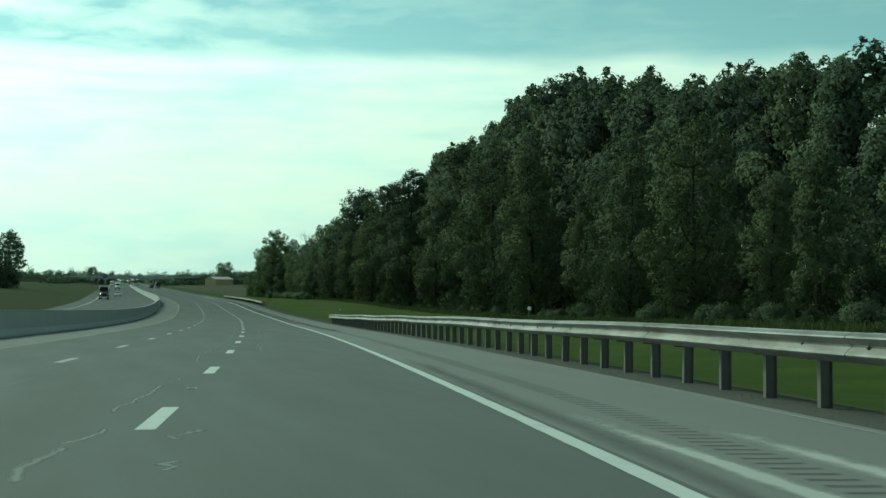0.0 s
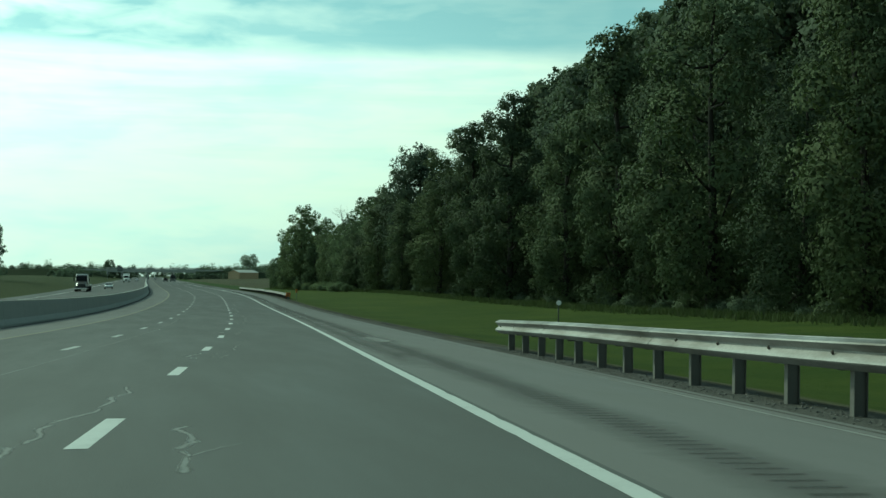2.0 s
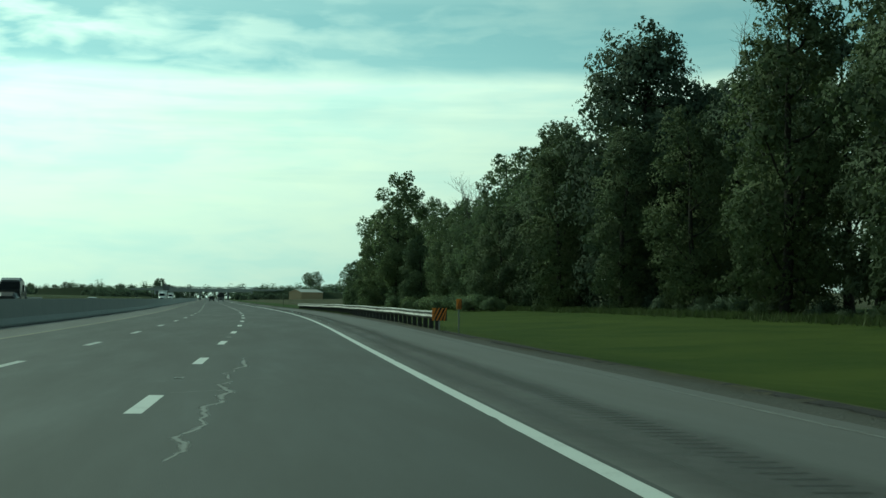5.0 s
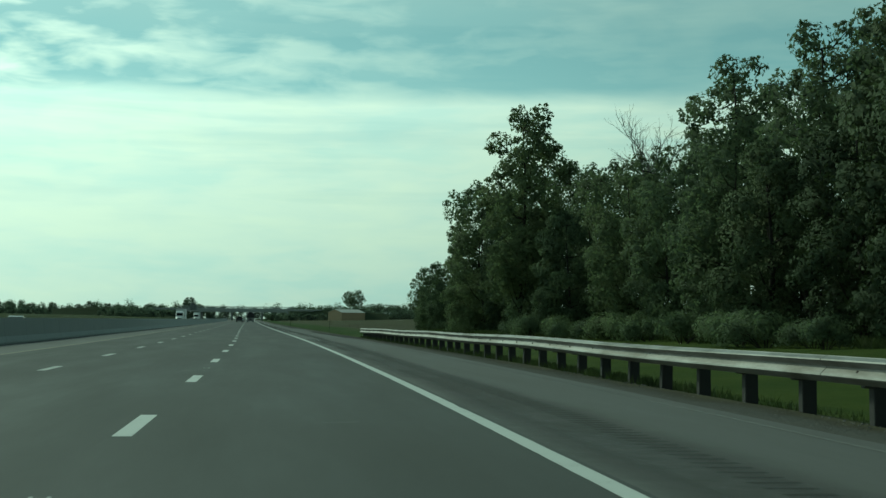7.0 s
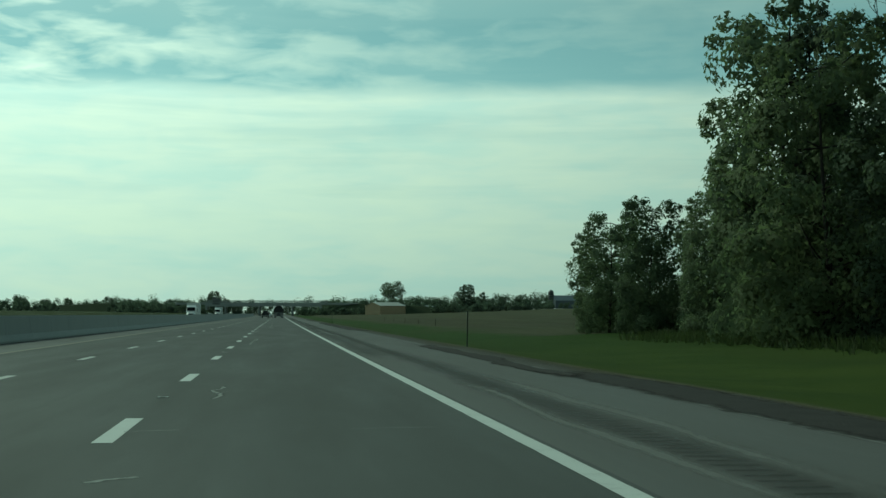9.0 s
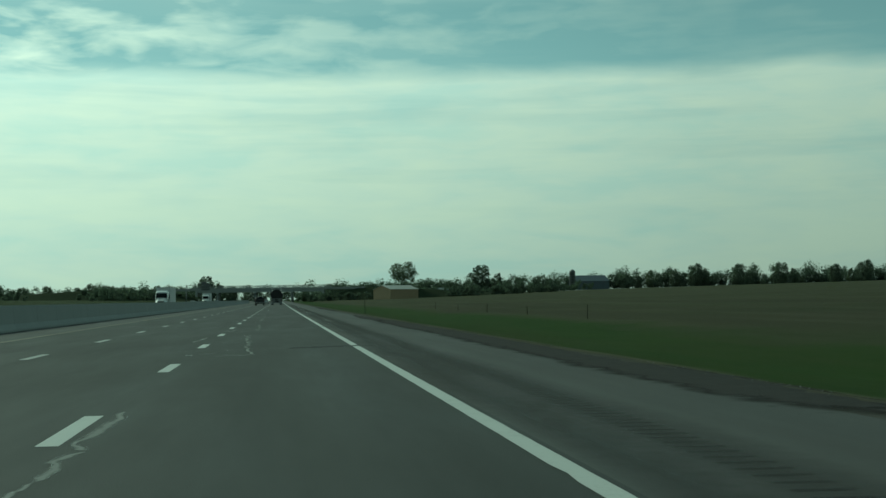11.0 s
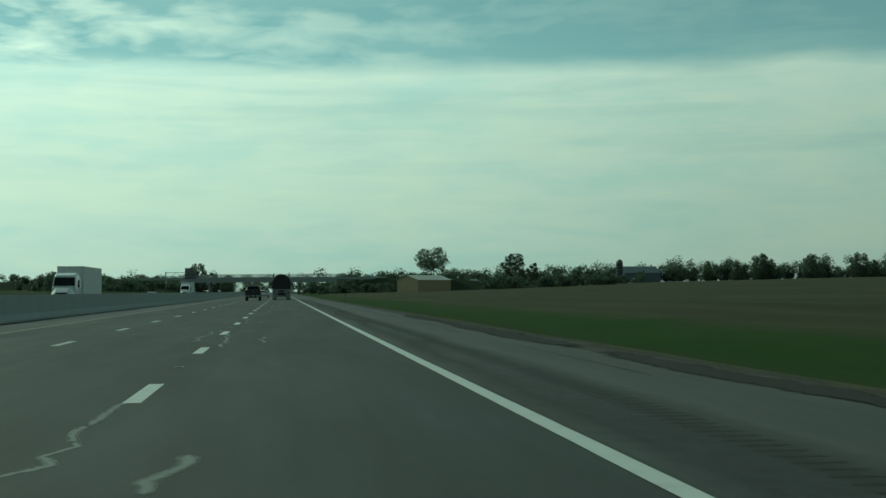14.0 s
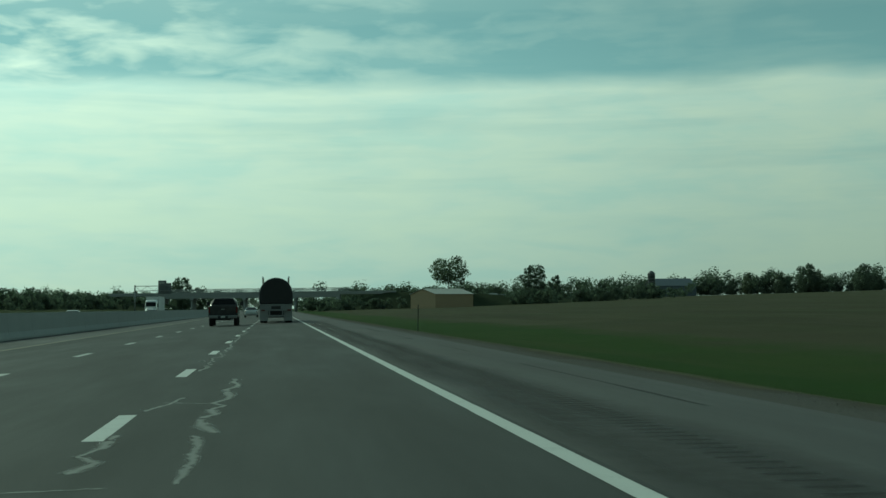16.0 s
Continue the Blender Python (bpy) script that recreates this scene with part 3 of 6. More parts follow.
# ---- guard rails ----
def guard_rail(s0, s1, face, lifts, label, phase, spacing, wooden):
    rail = thing("guard_rail", Matrix(), label, "guard rail")
    lift = lambda d: float(np.interp(d, *zip(*lifts)))
    w = [(0.012, 0.455), (0.0, 0.465), (-0.072, 0.520), (-0.086, 0.540), (-0.076, 0.560), (0.0, 0.630), (0.0, 0.652), (-0.072, 0.706), (-0.086, 0.724), (-0.076, 0.742), (0.0, 0.774), (0.012, 0.784)]
    prof = [(face + u, z) for u, z in w] + [(face + u + 0.006, z) for u, z in w[::-1]]
    s, n = s0, 0
    while s < s1 - 0.1:
        e = min(s + 3.81, s1)
        # each length laps over the next and sits a little out of line, as hit and settled rails do
        sweep("beam", prof, s, e + 0.28 if e < s1 else e, 1.3, M_RAIL, rail, closed=True,
              wave=lambda d, k=n: (0.03 * math.sin(d * 0.23) + 0.007 * (k % 2), lift(d) + 0.014 * math.sin(d * 0.31 + 1)))
        s, n = e, n + 1
    bm = bmesh.new()
    if wooden:
        box_in(bm, -0.075, 0.075, -0.10, 0.10, 0, 1.0, 0.012)
    else:
        for y in (-0.075, 0.067):
            box_in(bm, -0.05, 0.05, y, y + 0.008, 0, 1.02)
        box_in(bm, -0.004, 0.004, -0.067, 0.067, 0, 1.02)
    post = part("post", bm, M_WOODPOST if wooden else M_POST)
    bm = bmesh.new()
    box_in(bm, -0.05, 0.05, -0.075, 0.075, 0, 0.34, 0.008)
    spacer = part("blockout", bm, M_BLOCK)
    bm = bmesh.new()
    tube_in(bm, [(0, 0, 0), (0, 0.016, 0), (0, 0.024, 0)], [0.024, 0.022, 0.012], 8)
    bolt = part("bolt", bm, M_BOLT)
    s, first = s0 + phase, True
    while s < s1:
        for ob, u, z in ((post, 0.27, -0.28), (spacer, 0.125, 0.435), (bolt, -0.004, 0.617)):
            c = ob if first else ob.copy()
            if not first:
                scene.collection.objects.link(c)
            c.parent = rail
            c.matrix_basis = Matrix.Translation(road_at(s, face + u, z + lift(s))) @ pose(0, 0, 0, random.uniform(-1, 1), random.uniform(-1.5, 1.5), road_yaw(s) + 90)
        s, first = s + spacing, False
    return rail


RAIL_A, RAIL_B = (-40.0, 110.3), (249.0, 360.0)
guard_rail(*RAIL_A, 3.62, [(0, 0.09), (50, 0.08), (92, 0.0), (110, -0.07)], "galvanised steel guard rail on grey steel posts beside the shoulder", 0.944, 1.732, False)
guard_rail(*RAIL_B, 4.55, [(250, -0.10), (310, -0.11), (360, -0.22)], "dented galvanised guard rail with a striped end beside the shoulder", 1.55, 2.0976, True)


# ---- trees ----
def leaves_in(verts, faces, centre, radius, count, size, rng, squash=0.85, hollow=0.55):
    """Scatters small pointed leaf sprays through the outer shell of a lobe, facing outwards more or less."""
    if count < 1:
        return
    z, a = rng.uniform(-0.75, 1.0, count), rng.uniform(0, 2 * math.pi, count)
    r = np.sqrt(np.maximum(0.0, 1 - z * z))
    d = np.stack([r * np.cos(a), r * np.sin(a), z * squash], 1)
    p = np.array(centre) + d * radius * (hollow + (1.12 - hollow) * rng.random((count, 1)) ** 0.6)
    n = d + rng.normal(0, 0.25, (count, 3)) + (0, 0, 0.15)
    n /= np.linalg.norm(n, axis=1, keepdims=True)
    t = np.cross(n, rng.normal(0, 1, (count, 3)))
    t /= np.linalg.norm(t, axis=1, keepdims=True) + 1e-9
    b = np.cross(n, t)
    w = size * rng.uniform(0.55, 1.4, (count, 1))
    tri = np.stack([p + t * w * 0.80 - n * w * 0.2, p - t * w * 0.45 + b * w * 0.44, p - t * w * 0.45 - b * w * 0.44], 1).reshape(-1, 3)
    k = len(verts)
    verts.extend(map(tuple, tri.tolist()))
    faces.extend((i, i + 1, i + 2) for i in range(k, k + 3 * count, 3))


def round_off(crown, axis, low, high, own=0.48):
    """Turns the leaves' shading outwards from the crown as well, so that boughs and crowns read as rounded masses."""
    me = crown.data
    n = len(me.vertices)
    co, no = np.empty(n * 3), np.empty(n * 3)
    me.vertices.foreach_get("co", co), me.vertices.foreach_get("normal", no)
    co, no = co.reshape(-1, 3), no.reshape(-1, 3)
    out = co - np.array([[0.0, 0.0, low]])
    out[:, :2] -= out[:, 2:] * np.array(axis)
    out[:, 2] = (co[:, 2] - (low + 0.35 * (high - low))) * 0.55
    out /= np.linalg.norm(out, axis=1, keepdims=True) + 1e-6
    me.normals_split_custom_set_from_vertices((no * own + out * (1 - own)).tolist())


def tree_model(seed, height, spread, low, lobes, leaves, size, leaf, dense=True, bulk=1.0):
    """A broad-leaved tree: tapered trunk, limbs to every lobe of the crown, and a crown of leaf sprays with gaps between the lobes."""
    rng = np.random.default_rng(seed)
    root = new("tree")
    bm = bmesh.new()
    lean = rng.normal(0, 0.03, 2)
    r0 = height * (0.017 if dense else 0.011)
    spine = [Vector((lean[0] * z + 0.12 * math.sin(z * 0.5 + seed), lean[1] * z + 0.12 * math.cos(z * 0.4 + seed), z)) for z in np.linspace(-0.3, height * 0.86, 8)]
    tube_in(bm, spine, [r0 * (1.25 if i == 0 else 1 - i / 8.5) for i in range(8)], 8)
    verts, faces = [], []
    for i in range(lobes):
        f = (i + 0.5) / lobes
        z = height * (low + (0.93 - low) * f)
        # widest in the lower middle, narrowing to a rounded top
        dome = 1 - (0.7 if dense else 0.15) * f ** 3
        reach = dome * spread * (0.35 + 0.65 * math.sin(math.pi * min(1.0, 0.18 + 0.80 * (1 - f)))) * rng.uniform(0.55, 1.0)
        a = i * 2.399 + rng.uniform(-0.5, 0.5)
        rad = bulk * spread * rng.uniform(0.28, 0.46) * (0.75 + 0.35 * (1 - f))
        c = (math.cos(a) * reach * 0.80 + lean[0] * z, math.sin(a) * reach * 0.80 + lean[1] * z, z)
        j = min(7, max(1, int(8 * (z - rad) / (height * 0.86))))
        base = spine[j]
        mid = (base + Vector(c)) / 2 + Vector((0, 0, -0.3))
        tube_in(bm, [base, mid, Vector(c), Vector(c) + Vector((math.cos(a) * rad * 0.7, math.sin(a) * rad * 0.7, rad * 0.5))], [r0 * 0.34, r0 * 0.22, r0 * 0.12, r0 * 0.03], 5)
        n_here = int(leaves / lobes * (rad / (bulk * spread * 0.38)) ** 2)
        leaves_in(verts, faces, c, rad, int(n_here * 0.40), size, rng, 0.85, 0.80)
        # the shaded inside of the lobe
        if dense:
            leaves_in(verts, faces, c, rad * 0.66, n_here // 6, size * 1.5, rng, 0.85, 0.1)
        else:
            leaves_in(verts, faces, c, rad * 0.8, n_here // 10, size * 1.3, rng, 0.85, 0.2)
        # boughs of leaves standing out of the lobe, with shade between them
        for _ in range(8):
            d = rng.normal(0, 1, 3) + (0.55 * math.cos(a), 0.55 * math.sin(a), 0.25)
            q = np.array(c) + d / np.linalg.norm(d) * rad * rng.uniform(0.72, 1.08)
            leaves_in(verts, faces, q, rad * rng.uniform(0.24, 0.44), int(n_here * 0.066), size, rng, 0.8, 0.35)
    part("trunk", bm, M_BARK, root, smooth=True)
    round_off(raw("crown", verts, faces, leaf, root), lean, 0.0, height)
    return root


def shrub_model(seed, height, leaf, count, size):
    rng = np.random.default_rng(seed)
    root = new("shrub")
    bm = bmesh.new()
    verts, faces = [], []
    for i in range(7):
        a, r = rng.uniform(0, 6.28), rng.uniform(0.1, 0.75) * height
        c = (math.cos(a) * r, math.sin(a) * r, height * rng.uniform(0.3, 0.68))
        tube_in(bm, [(0.1 * math.cos(a), 0.1 * math.sin(a), -0.1), (c[0] * 0.5, c[1] * 0.5, c[2] * 0.6), c], [0.04, 0.03, 0.012], 5)
        leaves_in(verts, faces, c, height * rng.uniform(0.3, 0.45), count // 7, size, rng, 0.9, 0.3)
    part("trunk", bm, M_BARK, root, smooth=True)
    round_off(raw("crown", verts, faces, leaf, root), (0.0, 0.0), 0.0, height)
    return root


def bare_model(seed, height):
    """A dead tree: trunk and forking branches without leaves."""
    rng = np.random.default_rng(seed)
    root = new("dead_tree")
    bm = bmesh.new()
    top = Vector((0.3, 0.2, height * 0.72))
    tube_in(bm, [(0, 0, -0.3), (0.1, 0, height * 0.4), top], [height * 0.013, height * 0.009, height * 0.005], 7)
    part("trunk", bm, M_BARK_PALE, root, smooth=True)
    bm = bmesh.new()

    def fork(p, d, length, r, depth):
        q = p + d * length
        m = p + d * length * 0.5 + Vector(rng.normal(0, 0.05, 3)) * length
        tube_in(bm, [p, m, q], [r, r * 0.8, r * 0.55], 4)
        if depth:
            for _ in range(3):
                e = (d + Vector(rng.normal(0, 0.38, 3)) + Vector((0, 0, 0.12))).normalized()
                fork(p + (q - p) * rng.uniform(0.45, 1.0), e, length * rng.uniform(0.55, 0.8), r * 0.55, depth - 1)

    for i in range(5):
        a = i * 1.3 + rng.uniform(-0.3, 0.3)
        fork(Vector((0.1, 0, height * rng.uniform(0.5, 0.72))), Vector((0.45 * math.cos(a), 0.45 * math.sin(a), 1)).normalized(), height * 0.16, height * 0.004, 3)
    part("crown", bm, M_BARK_PALE, root, "leafless pale branches")
    return root


def set_down(model, first, x, y, z, yaw, scale, label, category, group):
    """Places the model itself the first time and copies of it afterwards."""
    m = Matrix.LocRotScale((x, y, z), Euler((0, 0, radians(yaw))), (scale,) * 3)
    ob = model
    if first:
        ob.matrix_basis = m
    else:
        made = {}
        for o in (model, *model.children_recursive):
            made[o] = o.copy()
            scene.collection.objects.link(made[o])
            made[o].parent = made.get(o.parent, o.parent)
        ob = made[model]
        ob.matrix_basis = m
    return tagged(ob, label, category, group)


rng_wood = np.random.default_rng(11)
TALL = [tree_model(k, 19.0, 4.9, 0.07, 20, 15500, 0.232, M_LEAF) for k in (1, 2, 3, 4)]
FRONT = [tree_model(k, 19.0, w, 0.02, 18, 20500, 0.178, M_LEAF_BRIGHT, True, 1.4) for k, w in ((81, 3.2), (82, 3.8), (83, 4.3))]
BACK = [tree_model(k, 20.0, 4.2, 0.35, 19, 7600, 0.32, M_LEAF) for k in (14, 15)]
LIGHT = [tree_model(k, 13.0, 4.1, 0.04, 18, 20000, 0.165, M_LEAF_BRIGHT) for k in (5, 7)]
UNDER = [tree_model(k, 19.0, 4.9, 0.05, 16, 5200, 0.40, M_LEAF) for k in (91, 92)]
OPEN = [tree_model(k, 18.0, 3.6, 0.24, 17, 7600, 0.21, M_LEAF_THIN_LIT, False) for k in (21, 22)]
LONE = [tree_model(31, 18.0, 3.7, 0.20, 26, 19000, 0.20, M_LEAF_THIN_LIT, False)]
EDGE = [tree_model(k, 13.0, 4.0, 0.04, 20, 17500, 0.185, M_LEAF_THIN_LIT, False) for k in (61, 62)]
DOME = [tree_model(33, 23.0, 7.2, 0.10, 36, 40000, 0.27, M_LEAF, True, 1.15)]
SHRUBS = [shrub_model(k, 2.4, M_LEAF, 2100, 0.15) for k in (8, 9, 10)]
SHRUBS_BRIGHT = [shrub_model(k, 2.4, M_LEAF_THIN_LIT, 2100, 0.145) for k in (71, 72)]
DEAD = [bare_model(k, 19.0) for k in (41, 42)]
USED = set()


def plant(models, s, u, scale, label, category, group="trees of the roadside wood", which=None):
    model = models[int(rng_wood.integers(len(models))) if which is None else which]
    p = road_at(s, u)
    z = road_z(p.y) + verge(p.x - road_x(p.y)) - 0.12
    first = model not in USED
    USED.add(model)
    return set_down(model, first, p.x, p.y, z, rng_wood.uniform(0, 360), scale, label, category, group)


def edge_u(s):
    """Where the wood's front trunks stand beside the road."""
    return float(np.interp(s, [0, 140, 300, 350, 380, 440], [29.5, 29.0, 30.0, 27.0, 22.0, 20.0]))


L_TALL = "tall dense dark green broad-leaved tree in the wood"
L_LIGHT = "leafy fresh green broad-leaved tree at the wood's edge"
L_OPEN = "tall thin-crowned broad-leaved tree with gaps of sky"
L_SHRUB = "low green shrub at the foot of the wood"
# the wood's skyline rises and falls along the road
HIGH = ([50, 77, 86, 98, 106, 115, 126, 135, 144, 155, 167, 180, 193, 205, 215, 227, 240, 252, 268, 277, 284, 298, 305, 326],
        [12.0, 16.0, 18.6, 20.2, 20.8, 21.8, 23.8, 24.4, 25.6, 28.2, 30.2, 31.2, 31.6, 31.2, 30.4, 30.0, 29.6, 29.2, 27.6, 25.2, 22.0, 21.6, 22.0, 21.0])
s = 47.0
while s < 326:
    # front crowns stand apart, some forward and some back, with deep shade between them
    tall = float(np.interp(s, *HIGH)) * rng_wood.uniform(0.55, 0.88)
    plant(FRONT, s, edge_u(s) + rng_wood.uniform(-1.8, 2.6), tall / 19.0, L_LIGHT, "tree")
    s += rng_wood.uniform(9.5, 15.0)
s = 44.0
while s < 326:
    rise = float(np.interp(s, *HIGH)) / 19.0
    plant(TALL, s, edge_u(s) + 10.5 + rng_wood.uniform(-1.2, 2.0), rise * rng_wood.uniform(1.00, 1.08), L_TALL, "tree")
    if s > 80:
        plant(BACK, s + 3, edge_u(s) + 15 + rng_wood.uniform(-1, 2), rise * rng_wood.uniform(1.02, 1.10), L_TALL, "tree")
    s += rng_wood.uniform(6.2, 9.0)
while s < 436:
    plant(LIGHT if s < 345 else EDGE, s, edge_u(s) + rng_wood.uniform(-1, 1), rng_wood.uniform(0.80, 1.12) * (1.0 if s < 400 else 0.48), L_LIGHT, "tree", which=int(s) % 2)
    plant(OPEN, s + 3, edge_u(s) + 6 + rng_wood.uniform(-1.5, 1.5), rng_wood.uniform(0.85, 1.12) * (0.48 if s >= 396 else 0.80 if 354 < s < 386 else 1.0), L_OPEN, "tree")
    if s < 415:
        plant(OPEN, s, edge_u(s) + 13 + rng_wood.uniform(-1, 2), rng_wood.uniform(1.0, 1.2) * (0.86 if s > 355 else 1.0), L_OPEN, "tree")
    s += rng_wood.uniform(6.5, 8.5)
plant(LONE, 380, 19.8, 1.14, "tall slender broad-leaved tree standing clear of the wood", "tree")
plant(DOME, 311, 33.5, 1.14, "tall round-topped dark green tree above the wood's edge", "tree")
plant(TALL, 338, 33.0, 1.00, L_TALL, "tree", which=0)
plant(TALL, 327, 30.0, 1.06, L_TALL, "tree", which=1)
plant(TALL, 333, 31.0, 1.08, L_TALL, "tree", which=3)
plant(OPEN, 347, 31.0, 1.16, L_OPEN, "tree", which=0)
plant(BACK, 418, 28.0, 0.72, L_TALL, "tree", which=0)
plant(BACK, 428, 26.5, 0.54, L_TALL, "tree", which=1)
plant(TALL, 347, 37.0, 1.08, L_TALL, "tree", which=3)
plant(OPEN, 377, 38.5, 1.16, L_OPEN, "tree", which=0)
plant(OPEN, 369, 34.0, 1.18, L_OPEN, "tree", which=1)
plant(OPEN, 388, 28.0, 0.90, L_OPEN, "tree", which=1)
plant(OPEN, 361, 31.0, 1.20, L_OPEN, "tree", which=0)
plant(OPEN, 337, 31.5, 1.22, L_OPEN, "tree", which=1)
plant(TALL, 409, 23.5, 0.84, L_TALL, "tree", which=2)
L_LOW = "low dense dark green tree inside the wood"
for s in range(300, 418, 9):
    plant(UNDER, s, edge_u(s) + rng_wood.uniform(8, 12), rng_wood.uniform(0.42, 0.56) * (1.0 if s < 400 else 0.8), L_LOW, "tree", which=s % 2)
L_EDGE = "leafy green tree at the end of the wood, sky showing through"
plant(EDGE, 405.5, 20.7, 1.24, L_EDGE, "tree", which=0)
plant(EDGE, 399, 20.0, 1.02, L_EDGE, "tree", which=1)
plant(EDGE, 416, 21.6, 0.66, L_EDGE, "tree", which=1)
plant(EDGE, 424, 19.8, 0.66, L_EDGE, "tree", which=0)
plant(EDGE, 431, 19.2, 0.64, L_EDGE, "tree", which=1)
plant(EDGE, 438, 20.2, 0.56, L_EDGE, "tree", which=0)
plant(TALL, 258, 41.0, 1.66, L_TALL, "tree", which=1)
plant(TALL, 246, 42.0, 1.70, L_TALL, "tree", which=2)
for s, u, k in ((378, 30.0, 1.02), (384, 33.0, 0.96), (352, 33.0, 0.98), (407, 28.0, 0.92), (284, 33.0, 1.12)):
    plant(DEAD, s, u, k, "leafless dead tree with pale bare branches", "dead tree")
s = 50.0
while s < 434:
    dense = 325 < s < 372
    u = edge_u(s) - (5.6 if dense else 0.2) + rng_wood.uniform(-1.0, 1.6)
    plant(SHRUBS_BRIGHT if dense or s > 395 else SHRUBS, s, u, rng_wood.uniform(0.55, 1.05) if dense else rng_wood.uniform(0.30, 0.75), L_SHRUB, "shrub", "shrubs at the foot of the wood")
    s += rng_wood.uniform(2.2, 3.4) if dense else rng_wood.uniform(1.5, 2.8)


# ---- materials of the smaller things ----
def paint(name, c, rough=0.25, dirt=0.25, coat=0.5):
    k = Mat(name, rough)
    d = k.noise(2.2, 4, 0.6)
    k.colour(k.mix(k.math("MULTIPLY", k.ramp(d, [(0.45, 0.0), (0.8, 1.0)]), dirt), c, (0.16, 0.15, 0.13)))
    k.put(k.p.inputs["Coat Weight"], coat)
    return k.rough(k.math("ADD", k.math("MULTIPLY", d, 0.2), rough)).m


M_BLACK_CAR = paint("dark_car_paint", (0.012, 0.011, 0.012), 0.42)
M_WHITE_CAR = paint("white_car_paint", (0.72, 0.73, 0.72), 0.25, 0.15)
M_SILVER_CAR = paint("silver_car_paint", (0.45, 0.46, 0.47), 0.28, 0.2)
M_WHITE_BOX = paint("white_trailer_panel", (0.66, 0.68, 0.68), 0.45, 0.25, 0.0)
M_GLASS = Mat("dark_tinted_glass", 0.06, 0.0, 0.6).colour((0.012, 0.014, 0.015)).m
M_RUBBER = plain("rubber", (0.012, 0.012, 0.012), (0.03, 0.03, 0.029), 12.0, 0.85)
M_CHROME = plain("chrome", (0.60, 0.60, 0.60), (0.75, 0.75, 0.75), 6.0, 0.18, 1.0, 0.02)
M_RIM = plain("alloy", (0.35, 0.35, 0.36), (0.48, 0.48, 0.48), 9.0, 0.35, 0.8, 0.02)
M_TAIL = plain("red_lens", (0.10, 0.012, 0.010), (0.15, 0.018, 0.015), 20.0, 0.2)
M_HEAD = plain("clear_lens", (0.55, 0.56, 0.56), (0.7, 0.7, 0.7), 20.0, 0.12)
M_TRIM = plain("black_plastic", (0.02, 0.02, 0.02), (0.04, 0.04, 0.04), 15.0, 0.6)
M_PLATE = plain("plate_white", (0.5, 0.5, 0.48), (0.62, 0.62, 0.6), 15.0, 0.5)
M_TARP = plain("black_tarpaulin", (0.012, 0.012, 0.013), (0.028, 0.027, 0.027), 3.0, 0.55, 0.0, 0.5)
M_ALU = plain("aluminium_panel", (0.50, 0.51, 0.51), (0.66, 0.66, 0.65), 2.0, 0.42, 0.7, 0.1)
M_DULL = plain("grimy_aluminium", (0.20, 0.20, 0.195), (0.32, 0.32, 0.31), 2.5, 0.55, 0.4, 0.2)
M_FLAP = plain("pale_mud_flap", (0.26, 0.26, 0.255), (0.40, 0.40, 0.39), 4.0, 0.6)
M_TAN = plain("tan_steel_siding", (0.40, 0.29, 0.175), (0.47, 0.35, 0.22), 0.4, 0.6, 0.0, 0.1)
M_ROOF = plain("pale_steel_roof", (0.44, 0.43, 0.39), (0.56, 0.545, 0.50), 0.4, 0.45, 0.0, 0.1)
M_BLUEROOF = plain("blue_grey_roof", (0.10, 0.125, 0.15), (0.15, 0.175, 0.20), 0.4, 0.55, 0.0, 0.1)
M_GREYWALL = plain("weathered_grey_boards", (0.19, 0.19, 0.185), (0.28, 0.275, 0.265), 0.7, 0.8, 0.0, 0.3)
M_SILO = plain("silo_staves", (0.050, 0.052, 0.055), (0.080, 0.082, 0.084), 0.8, 0.7, 0.0, 0.2)
M_SIGNBACK = plain("sign_back_aluminium", (0.15, 0.155, 0.16), (0.21, 0.215, 0.22), 0.8, 0.5, 0.3, 0.05)
M_STEEL = plain("gantry_steel", (0.26, 0.27, 0.27), (0.36, 0.365, 0.36), 1.5, 0.5, 0.6, 0.1)
M_ORANGE = plain("orange_reflective", (0.75, 0.22, 0.03), (0.85, 0.30, 0.05), 20.0, 0.4)
M_BLACKSTRIPE = plain("black_stripe", (0.02, 0.02, 0.02), (0.04, 0.04, 0.038), 20.0, 0.6)
M_GREENPOST = plain("dark_green_post", (0.028, 0.040, 0.028), (0.05, 0.065, 0.045), 9.0, 0.6)
M_REFLECT = plain("white_reflector", (0.75, 0.75, 0.73), (0.85, 0.85, 0.83), 20.0, 0.2)
M_SCRUB = plain("scrubby_bank", (0.030, 0.042, 0.024), (0.062, 0.074, 0.042), 0.3, 0.95, 0.0, 0.9, 0.05)


def loft_in(bm, rings, cap=True):
    """Joins closed rings of equal length into a skin."""
    vs = [[bm.verts.new(p) for p in r] for r in rings]
    n = len(vs[0])
    for a, b in zip(vs, vs[1:]):
        for j in range(n):
            bm.faces.new((a[j], a[(j + 1) % n], b[(j + 1) % n], b[j]))
    if cap:
        bm.faces.new(vs[0][::-1]), bm.faces.new(vs[-1])


def ring(y, hw, z0, z1, c=0.1, top=None):
    """A rounded section across a body at y: half width, bottom, top, corner size, half width at the top."""
    t = hw if top is None else top
    return [(-hw, y, z0 + c), (-hw, y, (z0 + z1) / 2), (-t, y, z1 - c), (-t + c, y, z1), (t - c, y, z1), (t, y, z1 - c), (hw, y, (z0 + z1) / 2), (hw, y, z0 + c),
            (hw - c, y, z0), (-hw + c, y, z0)]


def finish(bm):
    bmesh.ops.recalc_face_normals(bm, faces=bm.faces[:])
    return bm


